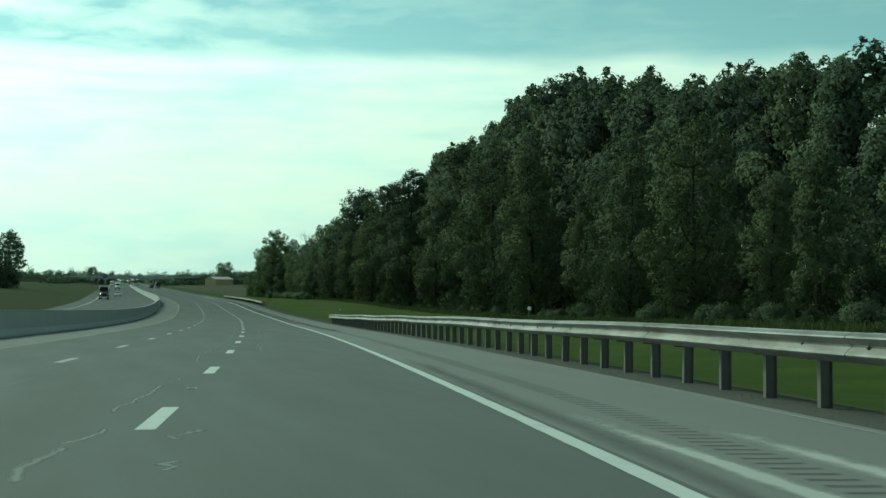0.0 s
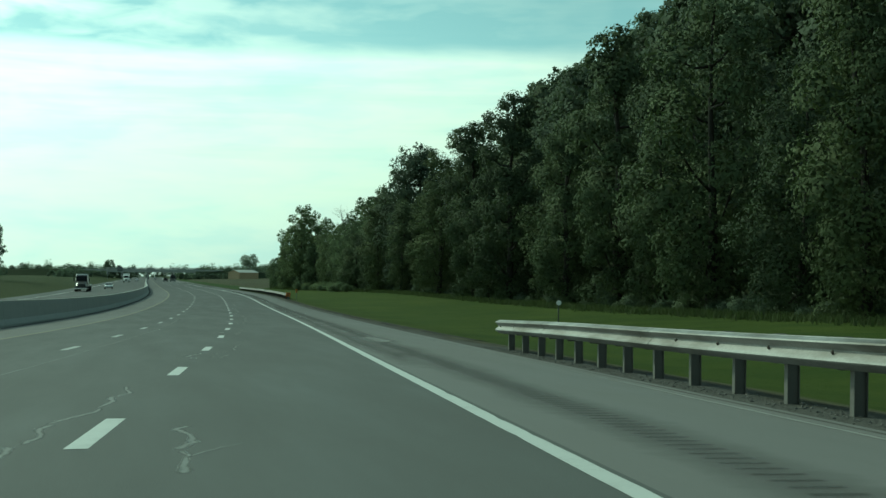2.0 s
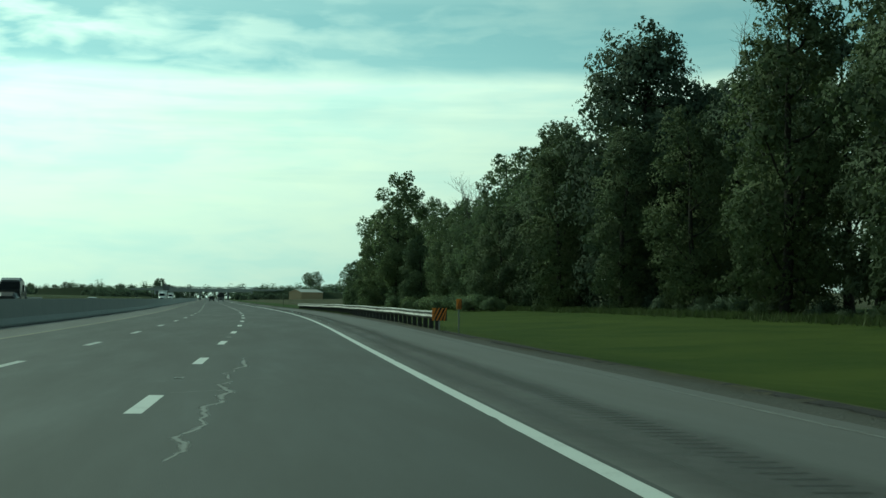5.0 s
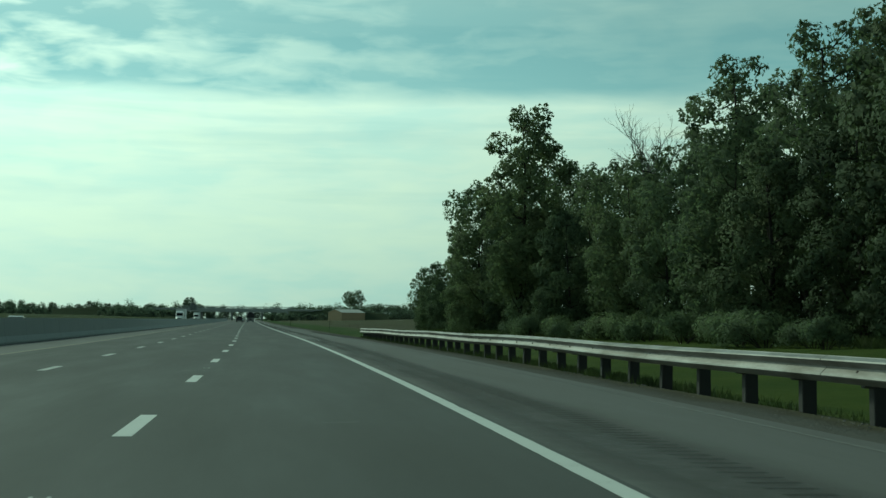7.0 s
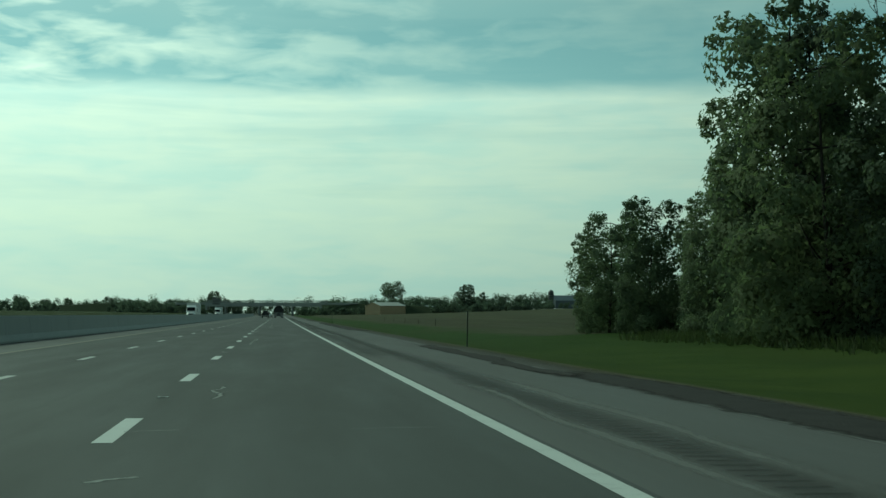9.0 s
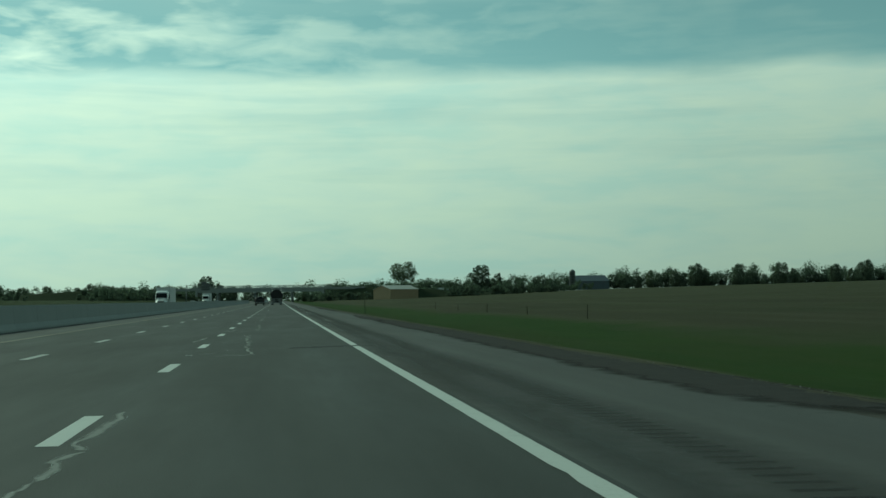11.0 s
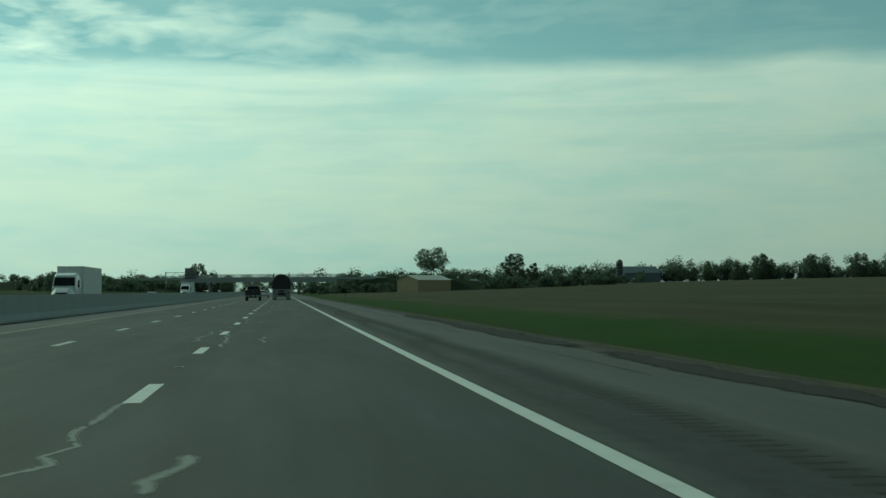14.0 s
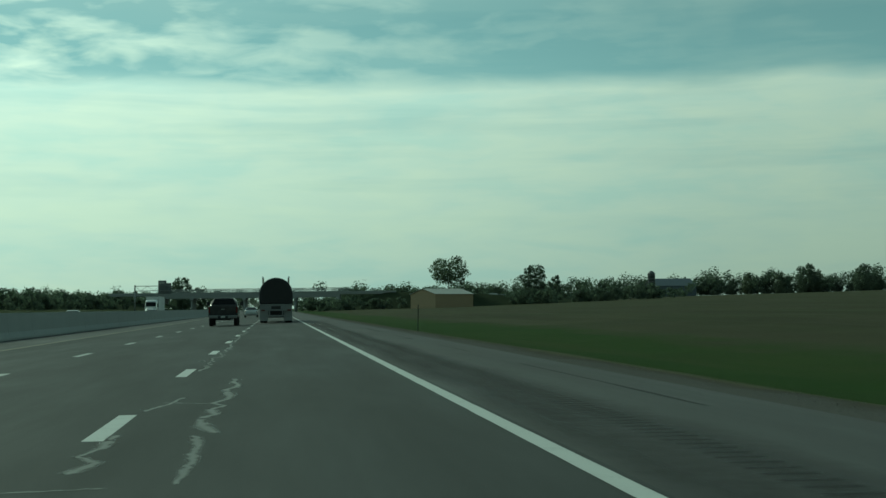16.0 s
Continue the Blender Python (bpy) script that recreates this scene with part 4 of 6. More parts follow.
def wheel(parent, x, y, r, width):
    bm = bmesh.new()
    a = width / 2
    prof = [(-a, r * 0.62), (-a, r * 0.92), (-a * 0.8, r), (a * 0.8, r), (a, r * 0.92), (a, r * 0.62)]
    n = 20
    loft_in(bm, [[(px, pr * math.cos(k), pr * math.sin(k)) for px, pr in prof] for k in (2 * math.pi * j / n for j in range(n + 1))], False)
    w = part("wheel", finish(bm), M_RUBBER, parent, smooth=True)
    w.location = (x, y, r)
    bm = bmesh.new()
    side = 1 if x > 0 else -1
    loft_in(bm, [[(side * d, q * math.cos(k), q * math.sin(k)) for k in (2 * math.pi * j / 16 for j in range(16))] for d, q in ((a * 0.5, r * 0.63), (a * 0.9, r * 0.60), (a * 0.8, r * 0.2), (a * 0.95, r * 0.15))])
    part("rim", finish(bm), M_RIM, w)


def block(name, parent, material, x0, x1, y0, y1, z0, z1, bevel=0.02, label=""):
    bm = bmesh.new()
    box_in(bm, x0, x1, y0, y1, z0, z1, bevel)
    return part(name, bm, material, parent, label)


def on_road(s, u, oncoming=False):
    return Matrix.Translation(road_at(s, u, cross(u) + 0.004)) @ pose(0, 0, 0, math.degrees(math.atan(np.interp(s, S_ALL, _gr))) * (-1 if oncoming else 1), 0, road_yaw(s) + (180 if oncoming else 0))


def pickup_truck(m, label):
    """A crew-cab pickup; the rear bumper is at y = 0 and it faces +y."""
    t = thing("pickup_truck", m, label, "pickup truck")
    bm = bmesh.new()
    loft_in(bm, [ring(0.16, 0.97, 0.62, 1.36, 0.06), ring(0.22, 0.99, 0.58, 1.40, 0.07), ring(1.7, 1.0, 0.55, 1.40, 0.07), ring(3.9, 1.0, 0.52, 1.38, 0.07), ring(5.0, 0.98, 0.52, 1.28, 0.10), ring(5.7, 0.92, 0.56, 1.12, 0.12)])
    part("body", finish(bm), M_BLACK_CAR, t, smooth=False)
    bm = bmesh.new()
    loft_in(bm, [ring(1.75, 0.93, 1.36, 1.40, 0.02), ring(1.82, 0.92, 1.36, 1.50, 0.04, 0.88), ring(2.05, 0.90, 1.36, 1.93, 0.08, 0.70), ring(3.6, 0.90, 1.36, 1.95, 0.08, 0.72), ring(4.35, 0.92, 1.36, 1.44, 0.03, 0.88)])
    part("cab", finish(bm), M_BLACK_CAR, t)
    bm = bmesh.new()
    vs = [bm.verts.new(p) for p in ((-0.78, 1.80, 1.49), (0.78, 1.80, 1.49), (0.64, 1.995, 1.86), (-0.64, 1.995, 1.86))]
    bm.faces.new(vs)
    bmesh.ops.solidify(bm, geom=bm.faces[:], thickness=0.012)
    part("rear_window", finish(bm), M_GLASS, t, "dark tinted rear window")
    for sx in (-1, 1):
        bm = bmesh.new()
        vs = [bm.verts.new(p) for p in ((sx * 0.925, 2.15, 1.48), (sx * 0.925, 4.0, 1.48), (sx * 0.79, 3.5, 1.84), (sx * 0.77, 2.25, 1.84))]
        bm.faces.new(vs)
        bmesh.ops.solidify(bm, geom=bm.faces[:], thickness=0.012)
        part("side_window", finish(bm), M_GLASS, t)
        block("tail_light", t, M_TAIL, sx * 0.93 - 0.06, sx * 0.93 + 0.06, 0.13, 0.24, 0.92, 1.32, 0.015, "red tail light")
        mirror = block("wing_mirror", t, M_TRIM, sx * 1.19 - 0.11, sx * 1.19 + 0.11, 3.75, 3.87, 1.42, 1.70, 0.03)
        block("mirror_arm", mirror, M_TRIM, min(sx * 0.93, sx * 1.12), max(sx * 0.93, sx * 1.12), 3.78, 3.83, 1.46, 1.52, 0.01)
        for y in (1.25, 4.85):
            wheel(t, sx * 0.84, y, 0.41, 0.28)
            block("wheel_arch", t, M_TRIM, sx * 0.985 - 0.03, sx * 0.985 + 0.03, y - 0.5, y + 0.5, 0.80, 0.92, 0.02)
    gate = block("tailgate", t, M_BLACK_CAR, -0.80, 0.80, 0.10, 0.17, 0.78, 1.39, 0.02)
    block("emblem", gate, M_DULL, -0.11, 0.11, 0.09, 0.104, 1.12, 1.19, 0.004)
    block("handle", gate, M_TRIM, -0.13, 0.13, 0.085, 0.104, 1.24, 1.30, 0.006)
    bumper = block("rear_bumper", t, M_DULL, -0.96, 0.96, -0.02, 0.14, 0.54, 0.75, 0.035, "dull chrome rear bumper")
    block("bumper_step", bumper, M_TRIM, -0.34, 0.34, -0.03, 0.02, 0.50, 0.72, 0.01)
    block("number_plate", bumper, M_PLATE, -0.15, 0.15, -0.045, -0.032, 0.58, 0.70, 0.003)
    block("chassis", t, M_TRIM, -0.55, 0.55, 0.2, 5.3, 0.40, 0.60, 0.02)
    block("exhaust", t, M_RIM, 0.52, 0.60, 0.05, 0.6, 0.38, 0.46, 0.02)
    return t


def car(m, label, body):
    """A small saloon, nose towards +y."""
    t = thing("car", m, label, "car")
    bm = bmesh.new()
    loft_in(bm, [ring(-2.25, 0.70, 0.42, 0.90, 0.12), ring(-2.1, 0.84, 0.32, 0.98, 0.12), ring(-1.2, 0.89, 0.26, 0.98, 0.12), ring(0.9, 0.89, 0.26, 0.95, 0.12), ring(1.8, 0.86, 0.28, 0.82, 0.12), ring(2.25, 0.70, 0.36, 0.66, 0.12)])
    part("body", finish(bm), body, t, smooth=True)
    bm = bmesh.new()
    loft_in(bm, [ring(-1.75, 0.78, 0.90, 0.98, 0.03, 0.74), ring(-1.0, 0.78, 0.90, 1.36, 0.06, 0.58), ring(0.1, 0.78, 0.90, 1.40, 0.06, 0.58), ring(1.15, 0.78, 0.88, 0.95, 0.02, 0.74)])
    part("window_band", finish(bm), M_GLASS, t, "dark car windows")
    bm = bmesh.new()
    loft_in(bm, [ring(-1.05, 0.56, 1.34, 1.40, 0.02, 0.54), ring(0.12, 0.57, 1.37, 1.43, 0.02, 0.54), ring(0.32, 0.56, 1.30, 1.36, 0.02, 0.53)])
    part("roof", finish(bm), body, t)
    for sx in (-1, 1):
        block("headlight", t, M_HEAD, sx * 0.66 - 0.15, sx * 0.66 + 0.15, 2.02, 2.20, 0.56, 0.70, 0.02)
        block("tail_light", t, M_TAIL, sx * 0.68 - 0.14, sx * 0.68 + 0.14, -2.24, -2.10, 0.68, 0.84, 0.02)
        block("wing_mirror", t, body, sx * 0.99 - 0.09, sx * 0.99 + 0.09, 0.62, 0.72, 0.92, 1.06, 0.02)
        for y in (-1.35, 1.38):
            wheel(t, sx * 0.80, y, 0.32, 0.21)
    block("windscreen_pillar", t, body, -0.60, -0.55, 0.30, 0.42, 1.25, 1.34, 0.01)
    block("grille", t, M_TRIM, -0.45, 0.45, 2.14, 2.235, 0.40, 0.56, 0.02)
    block("number_plate", t, M_PLATE, -0.15, 0.15, -2.29, -2.262, 0.56, 0.68, 0.003)
    return t


def tractor(t, y0, body):
    """A conventional lorry cab, with its rear at y0, as parts of t."""
    bm = bmesh.new()
    loft_in(bm, [ring(y0, 1.22, 0.9, 3.0, 0.12, 1.15), ring(y0 + 1.2, 1.22, 0.9, 3.35, 0.15, 1.10), ring(y0 + 2.2, 1.20, 0.9, 3.1, 0.18, 1.02), ring(y0 + 2.9, 1.15, 0.9, 2.05, 0.15, 1.08)])
    part("cab", finish(bm), body, t)
    bm = bmesh.new()
    loft_in(bm, [ring(y0 + 2.8, 1.10, 0.75, 1.95, 0.15, 0.95), ring(y0 + 4.0, 1.02, 0.70, 1.75, 0.2, 0.80), ring(y0 + 4.5, 0.95, 0.70, 1.45, 0.2, 0.75)])
    hood = part("hood", finish(bm), body, t)
    block("grille", hood, M_TRIM, -0.5, 0.5, y0 + 4.46, y0 + 4.53, 0.80, 1.38, 0.02)
    bm = bmesh.new()
    vs = [bm.verts.new(p) for p in ((-1.02, y0 + 2.93, 2.06), (1.02, y0 + 2.93, 2.06), (0.96, y0 + 2.36, 2.90), (-0.96, y0 + 2.36, 2.90))]
    bm.faces.new(vs)
    bmesh.ops.solidify(bm, geom=bm.faces[:], thickness=-0.02)
    part("windscreen", finish(bm), M_GLASS, t, "dark windscreen")
    block("bumper", t, M_CHROME, -1.2, 1.2, y0 + 4.35, y0 + 4.62, 0.42, 0.72, 0.05)
    for sx in (-1, 1):
        block("headlight", t, M_HEAD, sx * 0.84 - 0.14, sx * 0.84 + 0.14, y0 + 4.36, y0 + 4.50, 1.0, 1.22, 0.02)
        block("wing_mirror", t, M_TRIM, sx * 1.38 - 0.10, sx * 1.38 + 0.10, y0 + 2.65, y0 + 2.75, 1.9, 2.6, 0.03)
        wheel(t, sx * 1.05, y0 + 3.7, 0.5, 0.3)
        for y in (y0 - 0.2, y0 - 1.5):
            wheel(t, sx * 0.98, y, 0.5, 0.5)
    block("chassis", t, M_TRIM, -0.5, 0.5, y0 - 2.4, y0 + 3.4, 0.6, 0.92, 0.02)


def box_lorry(m, label):
    """A tractor with a box trailer, the trailer's tail at y = 0."""
    t = thing("lorry", m, label, "lorry")
    box = block("trailer", t, M_WHITE_BOX, -1.28, 1.28, 0, 13.6, 1.15, 4.05, 0.04)
    for z in (1.15, 3.95):
        block("rail_trim", box, M_ALU, -1.30, 1.30, -0.02, 13.62, z, z + 0.1, 0.01)
    for sx in (-1, 1):
        block("rear_door", box, M_WHITE_BOX, min(sx * 0.02, sx * 1.22), max(sx * 0.02, sx * 1.22), -0.05, -0.022, 1.3, 3.9, 0.01)
        for y in (1.5, 2.8):
            wheel(t, sx * 0.98, y, 0.5, 0.5)
        block("mud_flap", t, M_RUBBER, sx * 0.98 - 0.3, sx * 0.98 + 0.3, 0.7, 0.73, 0.2, 1.1, 0.005)
    block("under_bar", t, M_STEEL, -1.15, 1.15, 0.02, 0.12, 0.5, 0.62, 0.01)
    tractor(t, 14.6, M_WHITE_CAR)
    return t


def flatbed_lorry(m, label):
    """A tractor with a flat trailer, the trailer's tail at y = 0."""
    t = thing("lorry", m, label, "lorry")
    bed = block("trailer", t, M_GREYWALL, -1.25, 1.25, 0, 12.6, 1.20, 1.36, 0.02, "weathered flat trailer deck")
    block("headboard", bed, M_DULL, -1.22, 1.22, 12.45, 12.55, 1.37, 2.5, 0.02)
    for sx in (-1, 1):
        block("side_rail", bed, M_STEEL, sx * 1.28 - 0.03, sx * 1.28 + 0.03, 0, 12.6, 1.12, 1.34, 0.01)
        for y in (1.5, 2.8):
            wheel(t, sx * 0.98, y, 0.5, 0.5)
    block("under_beam", t, M_TRIM, -0.5, 0.5, 0.4, 12.0, 0.8, 1.19, 0.02)
    tractor(t, 13.6, M_BLACK_CAR)
    return t


def round_trailer_lorry(m, label):
    """A lorry with a round-topped tarpaulined bulk trailer, tail at y = 0."""
    t = thing("bulk_lorry", m, label, "lorry")

    def dome(y, hw, z0, z1, n=14):
        zc = z1 - hw
        return [(-hw, y, z0)] + [(-hw * math.cos(math.pi * j / n), y, zc + hw * math.sin(math.pi * j / n)) for j in range(n + 1)] + [(hw, y, z0)]

    bm = bmesh.new()
    loft_in(bm, [dome(0.06, 1.24, 1.45, 3.42), dome(9.8, 1.24, 1.45, 3.42)])
    tank = part("trailer_body", finish(bm), M_ALU, t, "silver round-topped trailer side")
    bm = bmesh.new()
    loft_in(bm, [dome(-0.10, 1.12, 1.52, 3.32), dome(-0.04, 1.25, 1.46, 3.44), dome(0.055, 1.26, 1.45, 3.46)])
    part("end_cover", finish(bm), M_TARP, tank, "black tarpaulin over the rounded end")
    bm = bmesh.new()
    for y in (0.06, 2.5, 5.0, 7.4, 9.76):
        tube_in(bm, [(p[0] * 1.012, y, p[2] + 0.01) for p in dome(y, 1.24, 1.45, 3.42)], [0.03] * 17, 5)
    part("hoop", bm, M_STEEL, tank)
    block("rear_panel", t, M_DULL, -1.22, 1.22, -0.06, 0.05, 1.02, 1.445, 0.02, "dull silver rear panel")
    block("rear_sill", t, M_STEEL, -1.24, 1.24, -0.10, 0.06, 0.92, 1.015, 0.01)
    for sx in (-1, 1):
        block("mud_flap", t, M_FLAP, sx * 0.92 - 0.32, sx * 0.92 + 0.32, 0.18, 0.21, 0.16, 0.915, 0.005, "pale grey mud flap")
        block("tail_light", t, M_TAIL, sx * 0.98 - 0.14, sx * 0.98 + 0.14, -0.125, -0.102, 0.93, 1.01, 0.005)
        for y in (1.0, 2.3):
            wheel(t, sx * 0.95, y, 0.5, 0.52)
        bm = bmesh.new()
        tube_in(bm, [(sx * 1.06, 11.2, 1.2), (sx * 1.06, 11.2, 3.35), (sx * 1.07, 11.1, 3.62), (sx * 1.10, 11.0, 3.78)], [0.08, 0.08, 0.075, 0.07], 10)
        part("exhaust_stack", bm, M_CHROME, t, "upright chrome exhaust stack", True)
    block("under_bar", t, M_STEEL, -0.62, 0.62, 0.0, 0.10, 0.48, 0.60, 0.01)
    for x in (-0.5, 0.5):
        block("bar_post", t, M_STEEL, x - 0.05, x + 0.05, 0.02, 0.09, 0.60, 0.92, 0.008)
    block("axle_box", t, M_TRIM, -0.6, 0.6, 0.6, 2.9, 0.40, 0.95, 0.03)
    block("hitch_plate", t, M_TRIM, -0.36, 0.36, -0.09, -0.061, 1.05, 1.28, 0.01)
    tractor(t, 11.3, M_SILVER_CAR)
    return t


pickup_truck(on_road(711.5, -5.6), "dark crew-cab pickup truck with dull chrome bumper on the motorway")
round_trailer_lorry(on_road(722.0, -2.0), "bulk lorry with black rounded tarpaulin end and silver rear")
car(on_road(800.0, -5.3), "white saloon car seen from behind on the motorway", M_WHITE_CAR)
box_lorry(on_road(692.0, -23.1, True), "white lorry with box trailer on the opposite carriageway")
car(on_road(762.0, -23.1, True), "white saloon car on the opposite carriageway", M_WHITE_CAR)
car(on_road(812.0, -19.5, True), "silver saloon car on the opposite carriageway", M_SILVER_CAR)
box_lorry(on_road(905.0, -26.7, True), "white lorry with box trailer far along the opposite carriageway")
flatbed_lorry(on_road(352.0, -26.7, True), "dark lorry with an empty flat trailer on the opposite carriageway")
car(on_road(392.0, -23.1, True), "white saloon car on the opposite carriageway", M_WHITE_CAR)
car(on_road(1010.0, -8.9), "silver saloon car far ahead on the motorway", M_SILVER_CAR)


# ---- roadside posts and markers ----
def delineator(s, u, h, label, tall_dark):
    t = thing("marker_post", Matrix.Translation(road_at(s, u, verge(u) - 0.15)) @ pose(0, 0, 0, random.uniform(-2, 2), random.uniform(-2, 2), road_yaw(s)), label, "marker post", "marker posts along the shoulder")
    bm = bmesh.new()
    w = 0.022 if tall_dark else 0.012
    box_in(bm, -w, w, -0.006, 0.006, 0, h, 0.003)
    box_in(bm, -w, -w + 0.008, -0.03, 0.0, 0, h)
    box_in(bm, w - 0.008, w, -0.03, 0.0, 0, h)
    part("post", bm, M_GREENPOST, t)
    bm = bmesh.new()
    tube_in(bm, [(0, -0.035, h - 0.09), (0, -0.05, h - 0.09)], [0.055, 0.05], 12)
    if not tall_dark:
        part("reflector", bm, M_REFLECT, t, "round white reflector")
    else:
        bm.free()


for s in (33.9, 106.0):
    delineator(s, 4.15, 1.43, "slim dark marker post with a white round reflector", False)
for s, u in ((395.5, 4.75), (541.0, 5.9), (685.0, 4.9)):
    delineator(s, u, 1.45, "plain dark green steel post in the verge", True)


def fence_post(s, u, h):
    t = thing("fence_post", Matrix.Translation(road_at(s, u, verge(u) - 0.2)) @ pose(0, 0, 0, random.uniform(-3, 3), random.uniform(-3, 3), random.uniform(0, 90)), "thin weathered wooden fence post at the field's edge", "fence post", "fence posts at the field's edge")
    bm = bmesh.new()
    tube_in(bm, [(0, 0, 0), (0.01, 0, h * 0.5), (0, 0.01, h)], [0.024, 0.023, 0.020], 7)
    part("post", bm, M_BARK, t)


for s, h in ((501.4, 1.1), (520.0, 0.9), (538.6, 1.1), (557.0, 0.9), (576.0, 1.1)):
    fence_post(s, 16.3, h * 0.9)


def striped_board(s, u, z, w, h, label):
    t = thing("hazard_board", Matrix.Translation(road_at(s, u, z)) @ pose(0, 0, 0, 0, 0, road_yaw(s)), label, "hazard marker")
    block("board", t, M_ORANGE, -w / 2, w / 2, -0.012, 0.0, 0, h, 0.004)
    n = 4
    for j in range(-1, n):
        x = -w / 2 + (j + 0.5) * w / n
        bm = bmesh.new()
        lo, hi = -w / 2, w / 2
        pts = [(x, 0.0), (x + w / n * 0.5, 0.0), (x + w / n * 0.5 + h * 0.5, h), (x + h * 0.5, h)]
        vs = [bm.verts.new((max(lo, min(hi, a)), -0.016, b)) for a, b in pts]
        bm.faces.new(vs)
        bmesh.ops.solidify(bm, geom=bm.faces[:], thickness=0.003)
        part("stripe", bm, M_BLACKSTRIPE, t)
    block("post", t, M_STEEL, -0.03, 0.03, 0.002, 0.04, -z - 0.3, h, 0.004)
    return t


striped_board(248.4, 4.62, 0.30, 0.62, 0.52, "orange and black striped board on the guard rail's end")
striped_board(251.5, 5.9, 0.75, 0.24, 0.45, "narrow yellow and black striped marker on a post")


# ---- overpass ----
def overpass(s):
    y = road_at(s).y
    z = float(road_z(y))
    x0 = float(road_x(y))
    t = thing("overpass", Matrix.Translation((x0, y, z)) @ pose(0, 0, 0, 0, 0, -4), "grey concrete road bridge over the motorway with mesh fence", "bridge")
    deck = block("deck", t, M_BRIDGE, -66, 44, -5.5, 5.5, 6.15, 6.75, 0.05)
    for y1 in (-5.2, -2.6, 0.0, 2.6, 5.2):
        block("girder", deck, M_BRIDGE, -44, 22, y1 - 0.3, y1 + 0.3, 5.15, 6.14, 0.03)
    for sy in (-5.4, 5.4):
        block("parapet", t, M_BRIDGE, -66, 44, sy - 0.15, sy + 0.15, 6.76, 7.35, 0.03)
        bm = bmesh.new()
        x = -46.0
        while x <= 26:
            tube_in(bm, [(x, sy, 7.3), (x, sy, 8.75)], [0.05, 0.05], 5)
            x += 3.0
        for zz in (7.4, 8.05, 8.7):
            tube_in(bm, [(-46, sy, zz), (26, sy, zz)], [0.04, 0.04], 4)
        fence = part("fence", bm, M_STEEL, t)
        bm = bmesh.new()
        x = -46.0
        while x < 26:
            box_in(bm, x, x + 0.05, sy - 0.01, sy + 0.01, 7.4, 8.7)
            x += 0.16
        part("mesh", bm, M_STEEL, fence, "dense steel fence mesh")
    for px in (-13.6, -33.2, 5.6):
        cap = block("pier_cap", t, M_BRIDGE, px - 0.7, px + 0.7, -6, 6, 4.5, 5.145, 0.05)
        for y1 in (-4.2, 0.0, 4.2):
            bm = bmesh.new()
            tube_in(bm, [(px, y1, -0.3), (px, y1, 4.5)], [0.5, 0.5], 14)
            part("column", bm, M_BRIDGE, cap, smooth=True)
    for sx, px in ((-1, -44.0), (1, 22.0)):
        block("abutment", t, M_BRIDGE, px - 0.6, px + 0.6, -6, 6, 3.2, 6.14, 0.05)
    return x0, y, z


OX, OY, OZ = overpass(1128.0)


def bank(sign, near, far, top, label):
    """A grassed ramp that carries the crossing road up to the bridge."""
    verts, faces, n = [], [], 24
    for i in range(n + 1):
        f = i / n
        x = near + (far - near) * f
        h = top * min(1.0, f * 5.0) * (1 - max(0.0, f - 0.35) / 0.65) + 0.05
        for yy, k in ((-17, -0.15), (-8, 0.7), (-6, 1.0), (6, 1.0), (8, 0.7), (17, -0.15)):
            verts.append((OX + sign * x, OY + yy - sign * x * 0.07 + random.uniform(-0.3, 0.3), OZ + verge(sign * x) + h * k - 0.1))
    for i in range(n):
        for j in range(5):
            a = i * 6 + j
            faces.append((a, a + 1, a + 7, a + 6))
    tagged(raw("embankment", verts, faces, M_SCRUB, smooth=True), label, "embankment", kind="structure")


bank(1, 16.0, 130.0, 6.3, "dark green grassed ramp beside the bridge")
bank(-1, 38.0, 200.0, 5.4, "dark green grassed ramp beside the bridge")


# ---- sign gantry ----
def gantry(s, u):
    t = thing("sign_gantry", Matrix.Translation(road_at(s, u, verge(u))) @ pose(0, 0, 0, 0, 0, road_yaw(s)), "cantilever steel sign gantry with dark sign backs", "sign gantry")
    bm = bmesh.new()
    tube_in(bm, [(0, 0, -0.3), (0, 0, 7.9)], [0.24, 0.2], 12)
    part("post", bm, M_STEEL, t, smooth=True)
    for z in (6.3, 7.6):
        for yy in (-0.4, 0.4):
            bm = bmesh.new()
            tube_in(bm, [(0, yy, z), (10.2, yy, z)], [0.08, 0.08], 8)
            part("chord", bm, M_STEEL, t)
    for j in range(6):
        bm = bmesh.new()
        x = j * 1.7
        tube_in(bm, [(x, -0.4, 6.3 if j % 2 else 7.6), (x + 1.7, -0.4, 7.6 if j % 2 else 6.3)], [0.05, 0.05], 6)
        part("brace", bm, M_STEEL, t)
    sign = block("sign", t, M_SIGNBACK, 6.2, 9.7, 0.5, 0.56, 5.4, 8.4, 0.02, "dark back of a motorway sign")
    block("exit_tab", sign, M_SIGNBACK, 6.2, 8.4, 0.5, 0.56, 8.42, 9.1, 0.02)
    for x in (6.8, 8.0, 9.1):
        block("bracket", sign, M_STEEL, x - 0.05, x + 0.05, 0.40, 0.499, 5.5, 8.3, 0.005)


gantry(986.0, -40.0)


